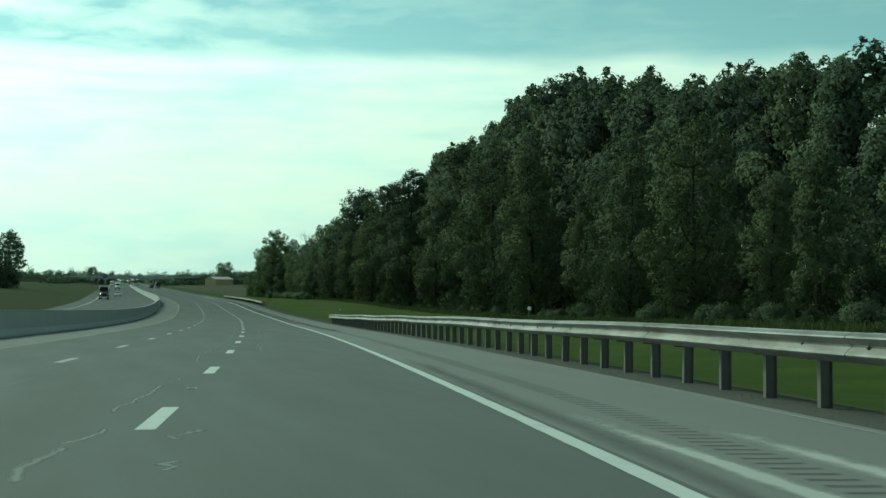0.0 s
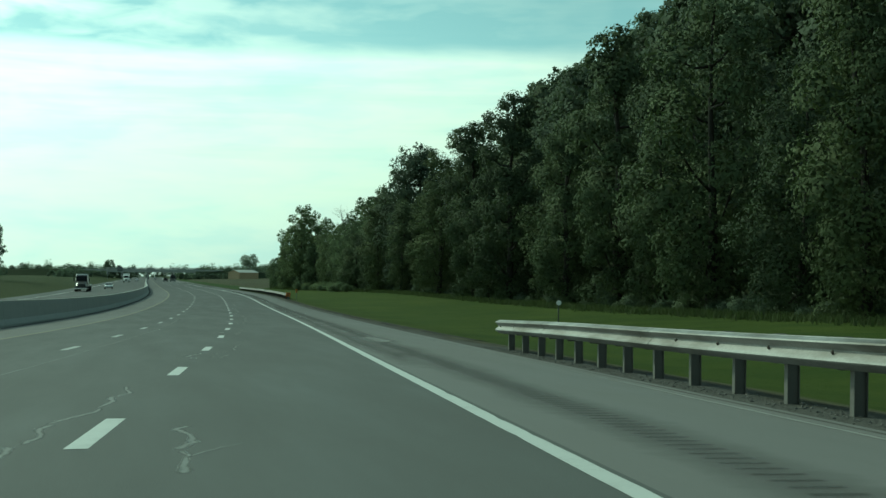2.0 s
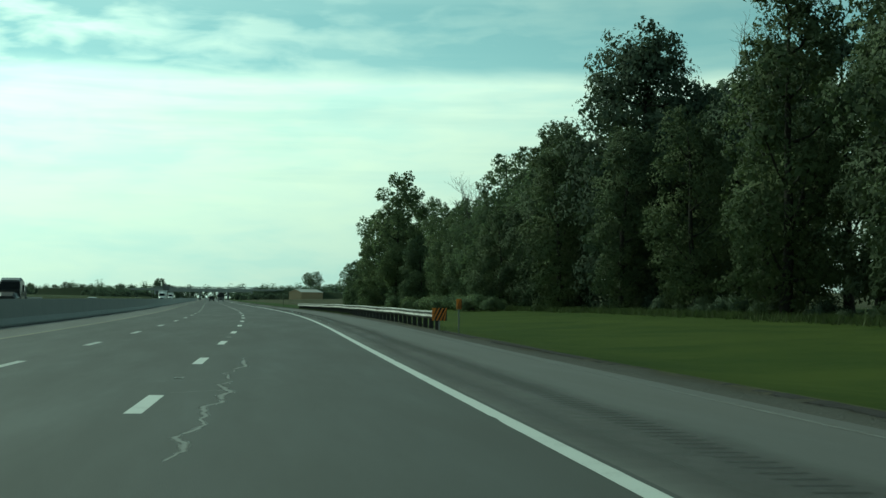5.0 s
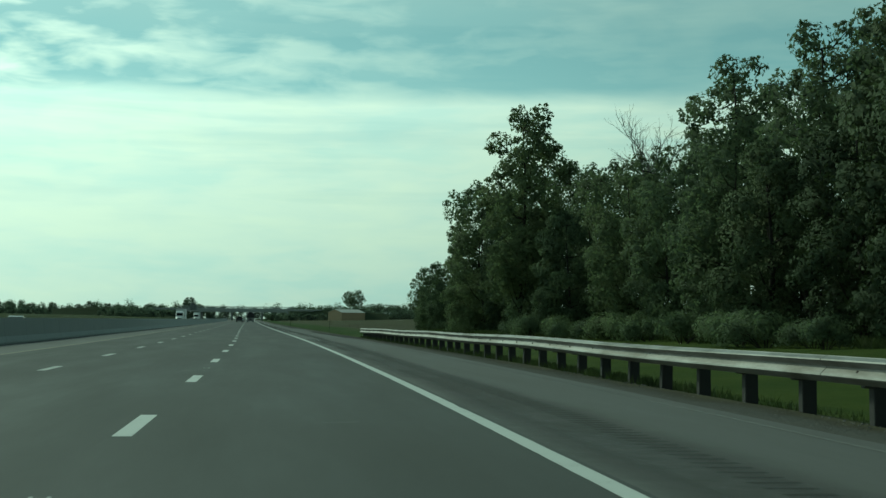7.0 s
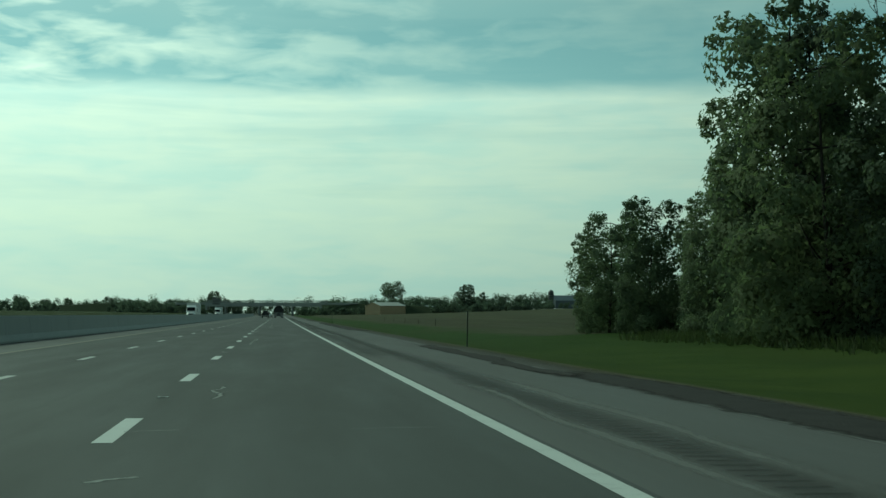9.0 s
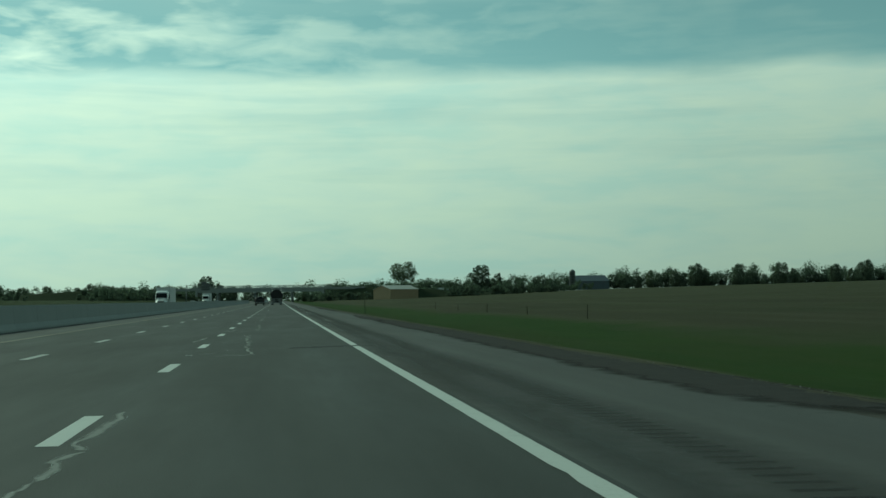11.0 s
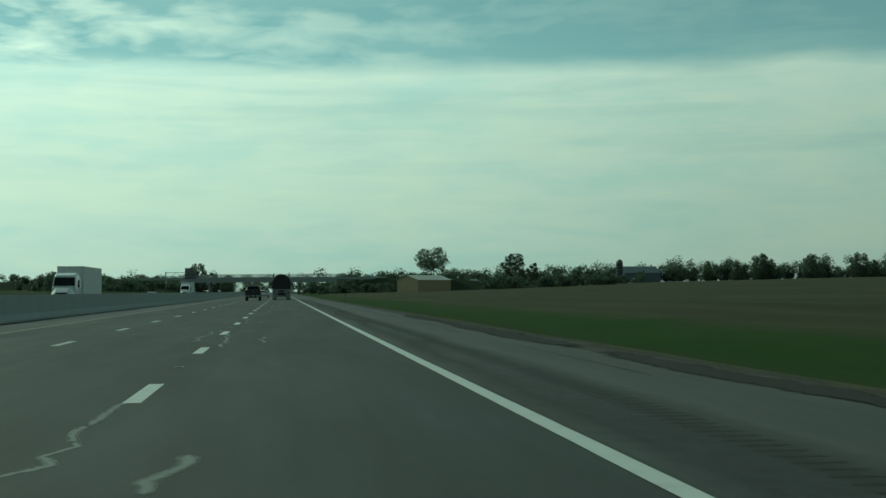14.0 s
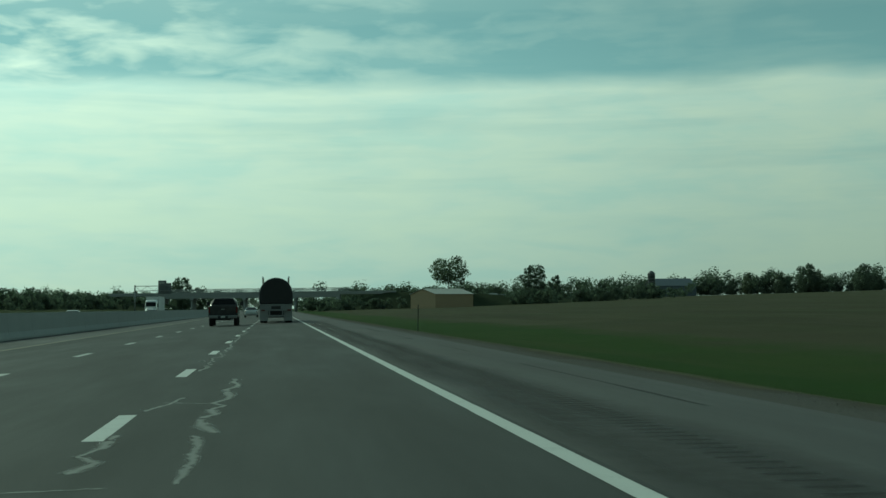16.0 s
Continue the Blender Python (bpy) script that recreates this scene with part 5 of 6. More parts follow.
# ---- farm buildings ----
def shed(name, x, y, z, yaw, w, length, wall, ridge, m_wall, m_roof, label, ribs=True):
    """A gabled shed: w across the gable, length along the ridge (local +x)."""
    t = thing(name, Matrix.Translation((x, y, z)) @ pose(0, 0, 0, 0, 0, yaw), label, "barn")
    bm = bmesh.new()
    prof = [(0, -0.3), (w, -0.3), (w, wall), (w / 2, ridge - 0.05), (0, wall)]
    loft_in(bm, [[(0, py, pz) for py, pz in prof], [(length, py, pz) for py, pz in prof]])
    walls = part("wall", finish(bm), m_wall, t)
    slope = math.hypot(w / 2, ridge - wall)
    for side in (0, 1):
        bm = bmesh.new()
        e = 0.35
        a = (w / 2, ridge + 0.03)
        b = (-e, wall - e * (ridge - wall) / (w / 2) + 0.03) if side == 0 else (w + e, wall - e * (ridge - wall) / (w / 2) + 0.03)
        ringpts = [(a[0], a[1]), (b[0], b[1]), (b[0], b[1] + 0.08), (a[0], a[1] + 0.08)]
        loft_in(bm, [[(-e, py, pz) for py, pz in ringpts], [(length + e, py, pz) for py, pz in ringpts]])
        part("roof", finish(bm), m_roof, t)
    if ribs:
        rib_bm = bmesh.new()
        k = 0.0
        while k < length:
            box_in(rib_bm, k, k + 0.05, -0.03, 0.0, 0, wall - 0.05)
            k += 0.6
        part("siding_rib", rib_bm, m_wall, walls)
    block("door", t, m_wall, length * 0.55, length * 0.55 + 3.6, -0.06, -0.032, 0, 3.4, 0.01)
    return t


bx, by = road_at(1079, 53.5).x, road_at(1079, 53.5).y
shed("barn", bx, by, road_z(by) + 0.45, 40, 12.0, 20.0, 5.0, 6.9, M_TAN, M_ROOF, "tan metal-sided barn with a pale metal roof")
p = road_at(1200, 92)
shed("shed", p.x, p.y, road_z(p.y) + 1.0, 25, 6.0, 6.5, 3.2, 5.6, M_GREYWALL, M_ROOF, "small grey shed with a pale roof", False)
p = road_at(1204, 97)
shed("shed", p.x, p.y, road_z(p.y) + 1.0, 15, 5.0, 5.0, 3.4, 5.0, M_BLUEROOF, M_BLUEROOF, "small dark blue-grey shed", False)
p = road_at(1307, 201)
shed("farm_barn", p.x, p.y, road_z(p.y) + 5.2, 12, 14.0, 24.0, 5.6, 9.4, M_BLUEROOF, M_BLUEROOF, "large old barn with a blue-grey roof", False)


def silo(s, u, r, h):
    p = road_at(s, u)
    t = thing("silo", Matrix.Translation((p.x, p.y, road_z(p.y) + 4.6)), "round grey stave silo with a domed top", "silo")
    bm = bmesh.new()
    tube_in(bm, [(0, 0, -0.5), (0, 0, h)], [r, r], 20)
    part("drum", bm, M_SILO, t, smooth=False)
    bm = bmesh.new()
    tube_in(bm, [(0, 0, h)] + [(0, 0, h + r * math.sin(a)) for a in (0.25, 0.55, 0.9, 1.25, 1.5)], [r * 1.02] + [r * math.cos(a) for a in (0.25, 0.55, 0.9, 1.25, 1.5)], 20)
    part("dome", bm, M_SIGNBACK, t, smooth=True)
    for k in range(7):
        bm = bmesh.new()
        z = 1.0 + k * (h - 1.5) / 6
        tube_in(bm, [(0, 0, z), (0, 0, z + 0.12)], [r * 1.012, r * 1.012], 20)
        part("hoop", bm, M_STEEL, t)


silo(1300, 196, 2.0, 12.0)


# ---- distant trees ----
FAR_A = [tree_model(k, 15.0, 6.0, 0.02, 22, 7600, 0.46, M_LEAF_HAZED, False) for k in (51, 52, 53)]
FAR_B = [tree_model(k, 14.0, 4.2, 0.02, 18, 6200, 0.42, M_LEAF_HAZED, False) for k in (54, 55)]
CLEAR = [tree_model(56, 18.0, 7.0, 0.52, 18, 5600, 0.42, M_LEAF_HAZED, False)]


def far_tree(models, s, u, height, label="distant broad-leaved tree on the skyline", k=None, lift=0.0):
    i = int(rng_wood.integers(len(models))) if k is None else k
    model = models[i]
    base = {id(q): h for q, h in [(m, 15.0) for m in FAR_A] + [(m, 14.0) for m in FAR_B] + [(m, 18.0) for m in CLEAR]}[id(model)]
    p = road_at(s, u)
    first = model not in USED
    USED.add(model)
    set_down(model, first, p.x, p.y, road_z(p.y) + verge(p.x - road_x(p.y)) - 0.2 + lift, rng_wood.uniform(0, 360), height / base, label, "tree", "distant trees")


far_tree(CLEAR, 1119, 63.5, 19.5, "tall solitary tree with a flat spreading crown", 0)
far_tree(FAR_A, 1313, 135, 20.0)
far_tree(FAR_B, 1313, 146, 14.0)
for s, u, h in ((1302, 268, 12), (1302, 283, 16), (1304, 289, 12.5), (1284, 307, 15), (1290, 314, 10), (1275, 333, 15), (1270, 341, 11), (1310, 244, 9), (1308, 252, 12), (1262, 366, 13), (1255, 384, 15), (1262, 376, 10)):
    far_tree(FAR_A if h > 12 else FAR_B, s, u, h)
far_tree(FAR_A, 1250, -46, 15.5)
far_tree(FAR_B, 1250, -38, 12.0)
far_tree(FAR_A, 1240, -30, 10.5)
far_tree(FAR_A, 462, -60, 19.0, "large dark tree standing beside the opposite carriageway", 0)
far_tree(FAR_A, 470, -68, 17.5, "large dark tree standing beside the opposite carriageway", 1)
for s, u, h in ((1300, -122, 11), (1310, -132, 9), (1290, -108, 9.5), (1280, -96, 8), (1300, -150, 10), (1290, -164, 9), (1260, -76, 9), (1250, -68, 8.5), (1310, -182, 10), (1300, -200, 9)):
    far_tree(FAR_A, s, u, h)


def far_wood(name, stretches, seed, label, leaf):
    """Far hedges and woods, nobody could count their trees: leafy clumps of uneven height."""
    rng = np.random.default_rng(seed)
    verts, faces = [], []
    for s0, u0, s1, u1, h0, h1, n in stretches:
        for i in range(n):
            f = (i + rng.uniform(0, 1)) / n
            p = road_at(s0 + (s1 - s0) * f + rng.normal(0, 5), u0 + (u1 - u0) * f + rng.normal(0, 3))
            z = road_z(p.y) + verge(p.x - road_x(p.y))
            h = rng.uniform(h0, h1) * (1.0 if rng.random() < 0.8 else 1.25)
            for k in range(3):
                r = h * rng.uniform(0.28, 0.42)
                c = (p.x + rng.normal(0, h * 0.25), p.y + rng.normal(0, 2), z + (0.25 + 0.30 * k) * h)
                leaves_in(verts, faces, c, r, 100, 0.11 * h ** 0.7 + 0.24, rng, 0.9, 0.2)
    tagged(raw(name, verts, faces, leaf), label, "trees", kind="stuff")


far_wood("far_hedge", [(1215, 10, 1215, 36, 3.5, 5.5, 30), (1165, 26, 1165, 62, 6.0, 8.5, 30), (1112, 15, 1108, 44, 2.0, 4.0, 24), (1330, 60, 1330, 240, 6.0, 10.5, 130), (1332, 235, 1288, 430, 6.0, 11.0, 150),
                       (1215, 88, 1260, 200, 2.5, 4.0, 60), (1326, 60, 1326, 240, 3.0, 4.6, 100), (1324, 235, 1282, 430, 3.0, 4.6, 120), (1160, 62, 1200, 92, 3.0, 6.0, 24), (1104, 86, 1112, 150, 3.0, 5.5, 52)], 5, "long hedge and woods behind the field", M_LEAF_HAZED)
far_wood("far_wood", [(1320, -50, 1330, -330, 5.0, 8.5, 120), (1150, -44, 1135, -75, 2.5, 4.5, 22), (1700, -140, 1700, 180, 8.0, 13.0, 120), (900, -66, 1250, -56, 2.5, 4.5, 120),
                      (300, -70, 1000, -110, 2.0, 4.5, 80)], 6, "distant low woods along the skyline", M_LEAF_HAZED)


# ---- wear of the pavement ----
def pave(u):
    """Height of the lanes and of the gently falling shoulder."""
    return cross(u) if u <= 0.145 else -0.003 - 0.023 * min(u - 0.145, 3.205) / 3.205


def strip(name, rows, material, parent=None, fade=1):
    """A worn mark lying on the pavement; each row is a left, a middle and a right vertex, fading out to both sides."""
    verts = [v for row in rows for v in row]
    faces = [(3 * i + j, 3 * i + j + 1, 3 * i + j + 4, 3 * i + j + 3) for i in range(len(rows) - 1) for j in (0, 1)]
    ob = raw(name, verts, faces, material, parent)
    n = len(rows)
    lay_out(ob.data, [(0.0, 0.0)] * (3 * n), [x * min(1.0, (i + 0.35) / fade, (n - i - 0.65) / fade) for i in range(n) for x in (0.0, 1.0, 0.0)])
    return ob


def ribbon(name, pts, widths, material, label, dz=0.0010, parent=None):
    """A flat sealed crack along points of (s, u)."""
    rows = []
    for i, ((s, u), w) in enumerate(zip(pts, widths)):
        a, b = pts[max(i - 1, 0)], pts[min(i + 1, len(pts) - 1)]
        ds, du = b[0] - a[0], b[1] - a[1]
        n = math.hypot(ds, du) + 1e-9
        ns, nu = -du / n * w / 2, ds / n * w / 2
        rows.append([tuple(road_at(s + k * ns, u + k * nu, dz + pave(u + k * nu))) for k in (-1, 0, 1)])
    return strip(name, rows, material, parent)


def jagged(s0, u0, s1, u1, rng, step, jog):
    """A broken line from (s0, u0) to (s1, u1) that jerks from side to side, roughened at a finer scale."""
    n = max(3, int(math.hypot(s1 - s0, (u1 - u0) * 3) / step))
    nodes = [(s0 + (s1 - s0) * i / n + rng.normal(0, min(step * 0.12, abs(s1 - s0) * 0.05)), u0 + (u1 - u0) * i / n + rng.normal(0, jog)) for i in range(n + 1)]
    pts = []
    for (a, b), (c, d) in zip(nodes, nodes[1:]):
        for f in (0.0, 0.2, 0.4, 0.6, 0.8):
            pts.append((a + (c - a) * f + rng.normal(0, 0.015), b + (d - b) * f + rng.normal(0, 0.009)))
    return pts


def crack_run(parent, s0, u0, s1, u1, rng, width, step=0.75, jog=0.042, branch=0.10):
    """One run of sealed crack, broken here and there, with short side branches."""
    pts = jagged(s0, u0, s1, u1, rng, step, jog)
    i = 0
    while i < len(pts) - 3:
        k = int(rng.integers(16, 48))
        piece = pts[i:i + k]
        w = width * rng.uniform(0.75, 1.25)
        if len(piece) > 2:
            ws = np.convolve(rng.uniform(0.2, 1.8, len(piece) + 4), np.ones(5) / 5, "valid") * w
            ws[0] *= 0.3
            ws[-1] *= 0.3
            ribbon("crack", piece, ws, M_SEAL, "", parent=parent)
        if rng.random() < branch * k / 5:
            s, u = piece[len(piece) // 2]
            side = jagged(s, u, s + rng.uniform(-0.5, 0.7), u + rng.choice([-1, 1]) * rng.uniform(0.3, 0.9), rng, 0.5, 0.03)
            ribbon("crack", side, [w * 0.6 * rng.uniform(0.4, 1.2) for _ in side], M_SEAL, "", dz=0.0014, parent=parent)
        i += k - 1 + (int(rng.integers(0, 7)) if rng.random() < 0.3 else 0)


def crack_field(runs, seed, width, label, step=0.75, jog=0.042, branch=0.10):
    rng = np.random.default_rng(seed)
    t = thing("sealed_crack", Matrix(), label, "road wear", kind="structure")
    for s0, u0, s1, u1 in runs:
        crack_run(t, s0, u0, s1, u1, rng, width, step, jog, branch)


L_CRACK = "pale sealer over jagged cracks in the lane"
crack_field([(8.8, -4.11, 11.3, -4.15), (11.3, -4.15, 12.9, -3.93), (14.9, -4.22, 22.2, -4.02), (28.8, -4.2, 34.5, -4.26), (34.5, -4.26, 47, -4.1), (47.8, -4.11, 49.8, -4.16), (51.2, -4.01, 55.1, -4.11),
             (55.1, -4.11, 64.1, -4.0), (64.1, -4.0, 68.6, -4.04), (68.6, -4.04, 76.7, -4.01), (76.7, -4.01, 89.2, -4.11), (89.2, -4.11, 91, -4.17), (91, -4.17, 93, -3.98), (93, -3.98, 97, -4.05),
             (106.9, -3.76, 108.9, -3.6)], 1, 0.11, "pale sealer over a long crack beside the lane line", 0.7, 0.05, 0.02)
crack_field([(11.5, -3.18, 12.5, -3.18), (9.3, -3.15, 10, -3.11), (27.9, -3.02, 29, -2.86), (29, -2.86, 30.7, -2.71), (34.1, -2.85, 44.6, -2.87), (47.4, -3.14, 48.3, -3.11), (53.4, -2.9, 67.5, -2.85),
             (67.5, -2.83, 74.7, -2.76), (87, -2.73, 88.4, -2.76), (88.4, -2.76, 90.6, -2.9), (106, -3.02, 107, -3.17), (107, -3.17, 107.5, -2.81), (108.2, -3.27, 110.3, -2.89), (110.3, -2.89, 114.6, -2.88),
             (124.8, -2.96, 126.8, -3.02), (126.8, -3.02, 128.3, -2.97), (129.5, -2.76, 130.4, -2.65), (131, -2.99, 132.8, -2.48), (144.1, -2.89, 148.2, -2.76), (148.2, -2.76, 152.6, -2.82),
             (152.6, -2.82, 165, -2.75), (144.2, -3.1, 145.8, -3.2)], 2, 0.12, L_CRACK, 0.55, 0.065, 0.02)
crack_field([(145.8, -3.2, 146, -2.92), (163.4, -3.06, 164.8, -2.92), (164.8, -2.92, 166.1, -2.89), (164.8, -3.29, 165.3, -3.11), (165.3, -3.11, 164.7, -2.4), (167.4, -3.48, 168.4, -3.06),
             (168.4, -3.06, 171.4, -3.68), (171.4, -3.68, 173.6, -3.15), (173.6, -3.15, 185.1, -2.92), (163.3, -1.4, 164.9, -1.3), (164.9, -1.3, 166.4, -1.42), (186, -3.0, 200, -3.2), (204, -2.9, 222, -2.8),
             (261.6, -3.31, 260.8, -2.97), (263.3, -3.29, 262.5, -2.87), (267.6, -3.52, 270.7, -3.55), (319.6, -3.22, 322.9, -3.31), (342.4, -2.96, 344.3, -3.2), (351.9, -2.86, 355.3, -2.91),
             (357.6, -3.44, 357.9, -3.03), (366.3, -2.9, 369.5, -2.94), (398, -3.1, 410, -2.9), (424, -3.5, 440, -3.3)], 3, 0.12, L_CRACK, 0.55, 0.06, 0.02)
crack_field([(453.8, -2.32, 457.5, -2.57), (457.5, -2.57, 460.7, -2.59), (460.7, -2.59, 469.1, -2.65), (453.1, -3.02, 453.6, -2.81), (453.6, -2.81, 452.9, -2.48), (452.9, -2.48, 454, -2.34),
             (454.4, -3.25, 454.8, -3.15), (457.6, -3.54, 458, -3.21), (463.2, -4.09, 467.9, -3.99), (475.2, -2.47, 479.2, -2.47), (479.2, -2.47, 486.6, -2.57), (474.5, -3.37, 475.7, -3.47),
             (475.7, -3.47, 477.2, -3.35), (473.9, -3.04, 474.8, -2.79), (491.8, -2.91, 492.5, -2.9), (492.5, -2.9, 493.4, -2.6), (479.5, -3.55, 484, -3.5), (498.8, -4.05, 500.8, -3.97),
             (497.5, -2.63, 505.8, -2.61), (511.1, -2.57, 513.5, -2.59), (517.6, -2.6, 529, -2.68), (515.3, -3.44, 516.9, -3.42), (518.5, -4.06, 520.9, -3.73)], 4, 0.14, L_CRACK, 0.55, 0.065, 0.03)
crack_field([(530.8, -3.46, 533.6, -3.44), (535.3, -3.32, 541.9, -3.26), (530.6, -2.68, 531.4, -2.64), (550.7, -3.79, 554, -3.66), (554, -3.66, 556.7, -3.71), (549.8, -2.83, 551.6, -2.59),
             (569.7, -3.36, 572.5, -3.35), (572.5, -3.35, 578.3, -3.49), (573.4, -4.07, 575.5, -4.14), (575.5, -4.14, 582.2, -3.89), (571.3, -2.5, 575.3, -2.56), (591.7, -4.06, 594.5, -3.71),
             (590.7, -3.38, 592.7, -3.35), (594.4, -3.5, 597.2, -3.42), (597.2, -3.42, 600.5, -3.53), (611.4, -4.09, 612.8, -3.93), (612.8, -2.65, 618.9, -2.8), (618.4, -3.43, 621.4, -3.48),
             (630, -3.51, 633, -3.47), (629.1, -2.71, 632.6, -2.71), (632.6, -2.71, 642, -2.63), (635.5, -3.48, 638.2, -3.07), (645, -3.4, 690, -3.5)], 8, 0.15, L_CRACK, 0.55, 0.07, 0.03)
L_ACROSS = "thin pale sealed cracks running across the lanes"
crack_field([(28.35, -4.1, 28.5, -2.36), (34.8, -5.37, 34.3, -3.64), (50.9, -4.76, 51, -2.55), (68.3, -4.6, 68.5, -1.52), (87.8, -2.76, 88.9, -2.28), (147.1, -3.84, 146.7, -0.84), (266.7, -3.57, 267.1, -3.22),
             (285.6, -1.83, 285.6, -1.24), (300.6, -4.34, 300.8, -1.25), (327.3, -3.28, 327.2, -2.9), (318.7, -4.03, 318.8, -2.92), (344.5, -3.73, 344.3, -3.2), (361.6, -3.59, 361.6, -2.98),
             (361.2, -1.42, 361.1, -0.52), (404, -3.6, 404, -2.1), (214, -4.2, 214.3, -2.0)], 5, 0.065, L_ACROSS, 0.5, 0.02, 0.0)
crack_field([(456.6, -4.4, 456.2, -1.54), (462.3, -3.91, 461.2, -2.27), (478.7, -3.99, 478.4, -2.21), (472.6, -3.31, 472.6, -2.88), (472.5, -1.8, 472.4, -1.47), (518.2, -5.05, 517.6, -3.19),
             (512.1, -3.81, 512, -1.74), (531.8, -3.45, 531.7, -2.32), (536.4, -4.77, 536.8, -4.03), (569.7, -3.16, 569.6, -2.5), (595.7, -4.71, 595.7, -3.47), (590.8, -3.21, 590.2, -2.56),
             (613.4, -4.48, 613.3, -1.93), (629.1, -4.2, 629.1, -3.07)], 6, 0.07, L_ACROSS, 0.5, 0.02, 0.0)

# ---- milled rumble strip: very shallow grooves, shade painted in, across a worn dark band ----
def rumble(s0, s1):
    """Grooves across the shoulder, each a very shallow trough whose ends run out, its shade painted as dark colour."""
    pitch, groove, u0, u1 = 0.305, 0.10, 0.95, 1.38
    verts, faces, rim, lay = [], [], [], []
    for i in range(int((s1 - s0) / pitch)):
        a, k = s0 + i * pitch, len(verts)
        for d, z in ((a, 0.0034), (a + groove / 2, 0.0032), (a + groove, 0.0034)):
            for u, r in ((u0, 0.0), (u0 + 0.09, 1.0), (u1 - 0.09, 1.0), (u1, 0.0)):
                verts.append(tuple(road_at(d, u, z + pave(u))))
                rim.append(r)
                lay.append((u, d))
        faces += [(k + 4 * r + c, k + 4 * r + c + 1, k + 4 * r + c + 5, k + 4 * r + c + 4) for r in (0, 1) for c in (0, 1, 2)]
    ob = raw("rumble_strip", verts, faces, M_GROOVE_SHADE)
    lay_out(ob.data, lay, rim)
    tagged(ob, "milled rumble grooves along the shoulder, groove shade painted dark", "rumble strip", kind="structure")


M_TAR = asphalt("worn_tar", (0.020, 0.021, 0.021), (0.029, 0.030, 0.029), (0.10, 0.60, 4.0, 0.7, 0.85))
# dark colour stands in for the shade inside the grooves
M_GROOVE_SHADE = asphalt("grimy_groove", (0.024, 0.024, 0.023), (0.034, 0.033, 0.032), (0.10, 0.60, 1.2, 1.0, 0.46))


def band(name, uc, w, s0, s1, seed, material, label, dz=0.002, waver=0.05, fade=5):
    """A strip with wavering, fading edges."""
    rng = np.random.default_rng(seed)
    rows, a, b = [], 0.0, 0.0
    for s in np.arange(s0, s1, 1.2):
        a, b = a * 0.8 + rng.normal(0, waver), b * 0.8 + rng.normal(0, waver)
        rows.append([tuple(road_at(s, u, dz + pave(u))) for u in (uc - w / 2 + a, uc + (a + b) / 2, uc + w / 2 + b)])
    return tagged(strip(name, rows, material, None, fade), label, "road wear", kind="structure")


band("tyre_band", 1.17, 1.15, 66, 720, 4, M_DARK_BAND, "dark worn strip along the rumble grooves", 0.0012)
band("bleached_band", 0.76, 0.45, -4, 15, 11, M_PALE, "pale bleached strip beside the rumble grooves", 0.0019)
band("bleached_band", 1.62, 0.40, -4, 13, 12, M_PALE, "pale bleached strip beside the rumble grooves", 0.0019)
band("bleached_patch", 1.32, 1.05, 115.0, 121.2, 41, M_FAINT, "pale worn patch on the rumble grooves", 0.0032, 0.06, 1)
band("bleached_band", 0.76, 0.45, 352, 372, 13, M_FAINT, "pale bleached strip beside the rumble grooves", 0.0019)
band("bleached_band", 1.60, 0.45, 354, 374, 14, M_FAINT, "pale bleached strip beside the rumble grooves", 0.0019)
band("shoulder_crack", 1.45, 0.08, 117, 128, 21, M_TAR, "thin dark crack beside the rumble grooves", 0.0034, 0.012)
band("shoulder_crack", 1.40, 0.07, 130, 138, 22, M_TAR, "thin dark crack beside the rumble grooves", 0.0034, 0.012)
band("lane_seam", -6.5, 0.09, -20, 160, 15, M_SEAL, "thin pale seam between two lanes of asphalt", 0.003, 0.01)
band("shoulder_seam", 3.0, 0.15, -20, 400, 16, M_FAINT, "thin pale seam along the shoulder", 0.003, 0.012)
rng_open = np.random.default_rng(17)
s = 530.0
while s < 690:
    length = rng_open.uniform(4, 13)
    band("shoulder_crack", 2.55 + rng_open.normal(0, 0.03), 0.09, s, s + length, int(rng_open.integers(1000)), M_TAR, "dark open crack along the shoulder", 0.003, 0.012, 1)
    s += length + rng_open.uniform(2, 9)
band("tyre_band", 0.55, 1.0, 100, 350, 31, M_DARK_BAND, "dark worn strip beside the edge line", 0.0010)
band("tyre_band", 0.52, 0.95, 380, 720, 32, M_DARK_BAND, "dark worn strip beside the edge line", 0.0010)
band("tyre_band", 0.34, 0.45, -10, 30, 33, M_DARK_BAND, "dark worn strip beside the edge line", 0.0010)
# thin dark strip where the barrier meets the pavement
band("dirt_line", WALL_U + 0.56, 0.34, -20, 1000, 34, M_TAR, "dark line along the barrier's foot", 0.003, 0.02)
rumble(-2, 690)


def tar_patch(s, u0, u1, w, seed):
    """A strip of tar across the lane with a ragged outline."""
    rng = np.random.default_rng(seed)
    rows = []
    for u in np.linspace(u0, u1, 24):
        mid = s + rng.normal(0, 0.03)
        rows.append([tuple(road_at(mid + d, float(u), 0.0035 + pave(u))) for d in (-w * 0.6 + rng.normal(0, 0.04), 0.0, w * 0.6 + rng.normal(0, 0.05))])
    tagged(strip("tar_patch", rows, M_TAR), "dark tar patch across the lane", "road wear", kind="structure")


tar_patch(456.05, -1.5, 0.4, 0.75, 1)
tar_patch(478.0, -1.5, 0.8, 0.5, 2)
tar_patch(532.7, -1.0, 0.2, 0.35, 3)


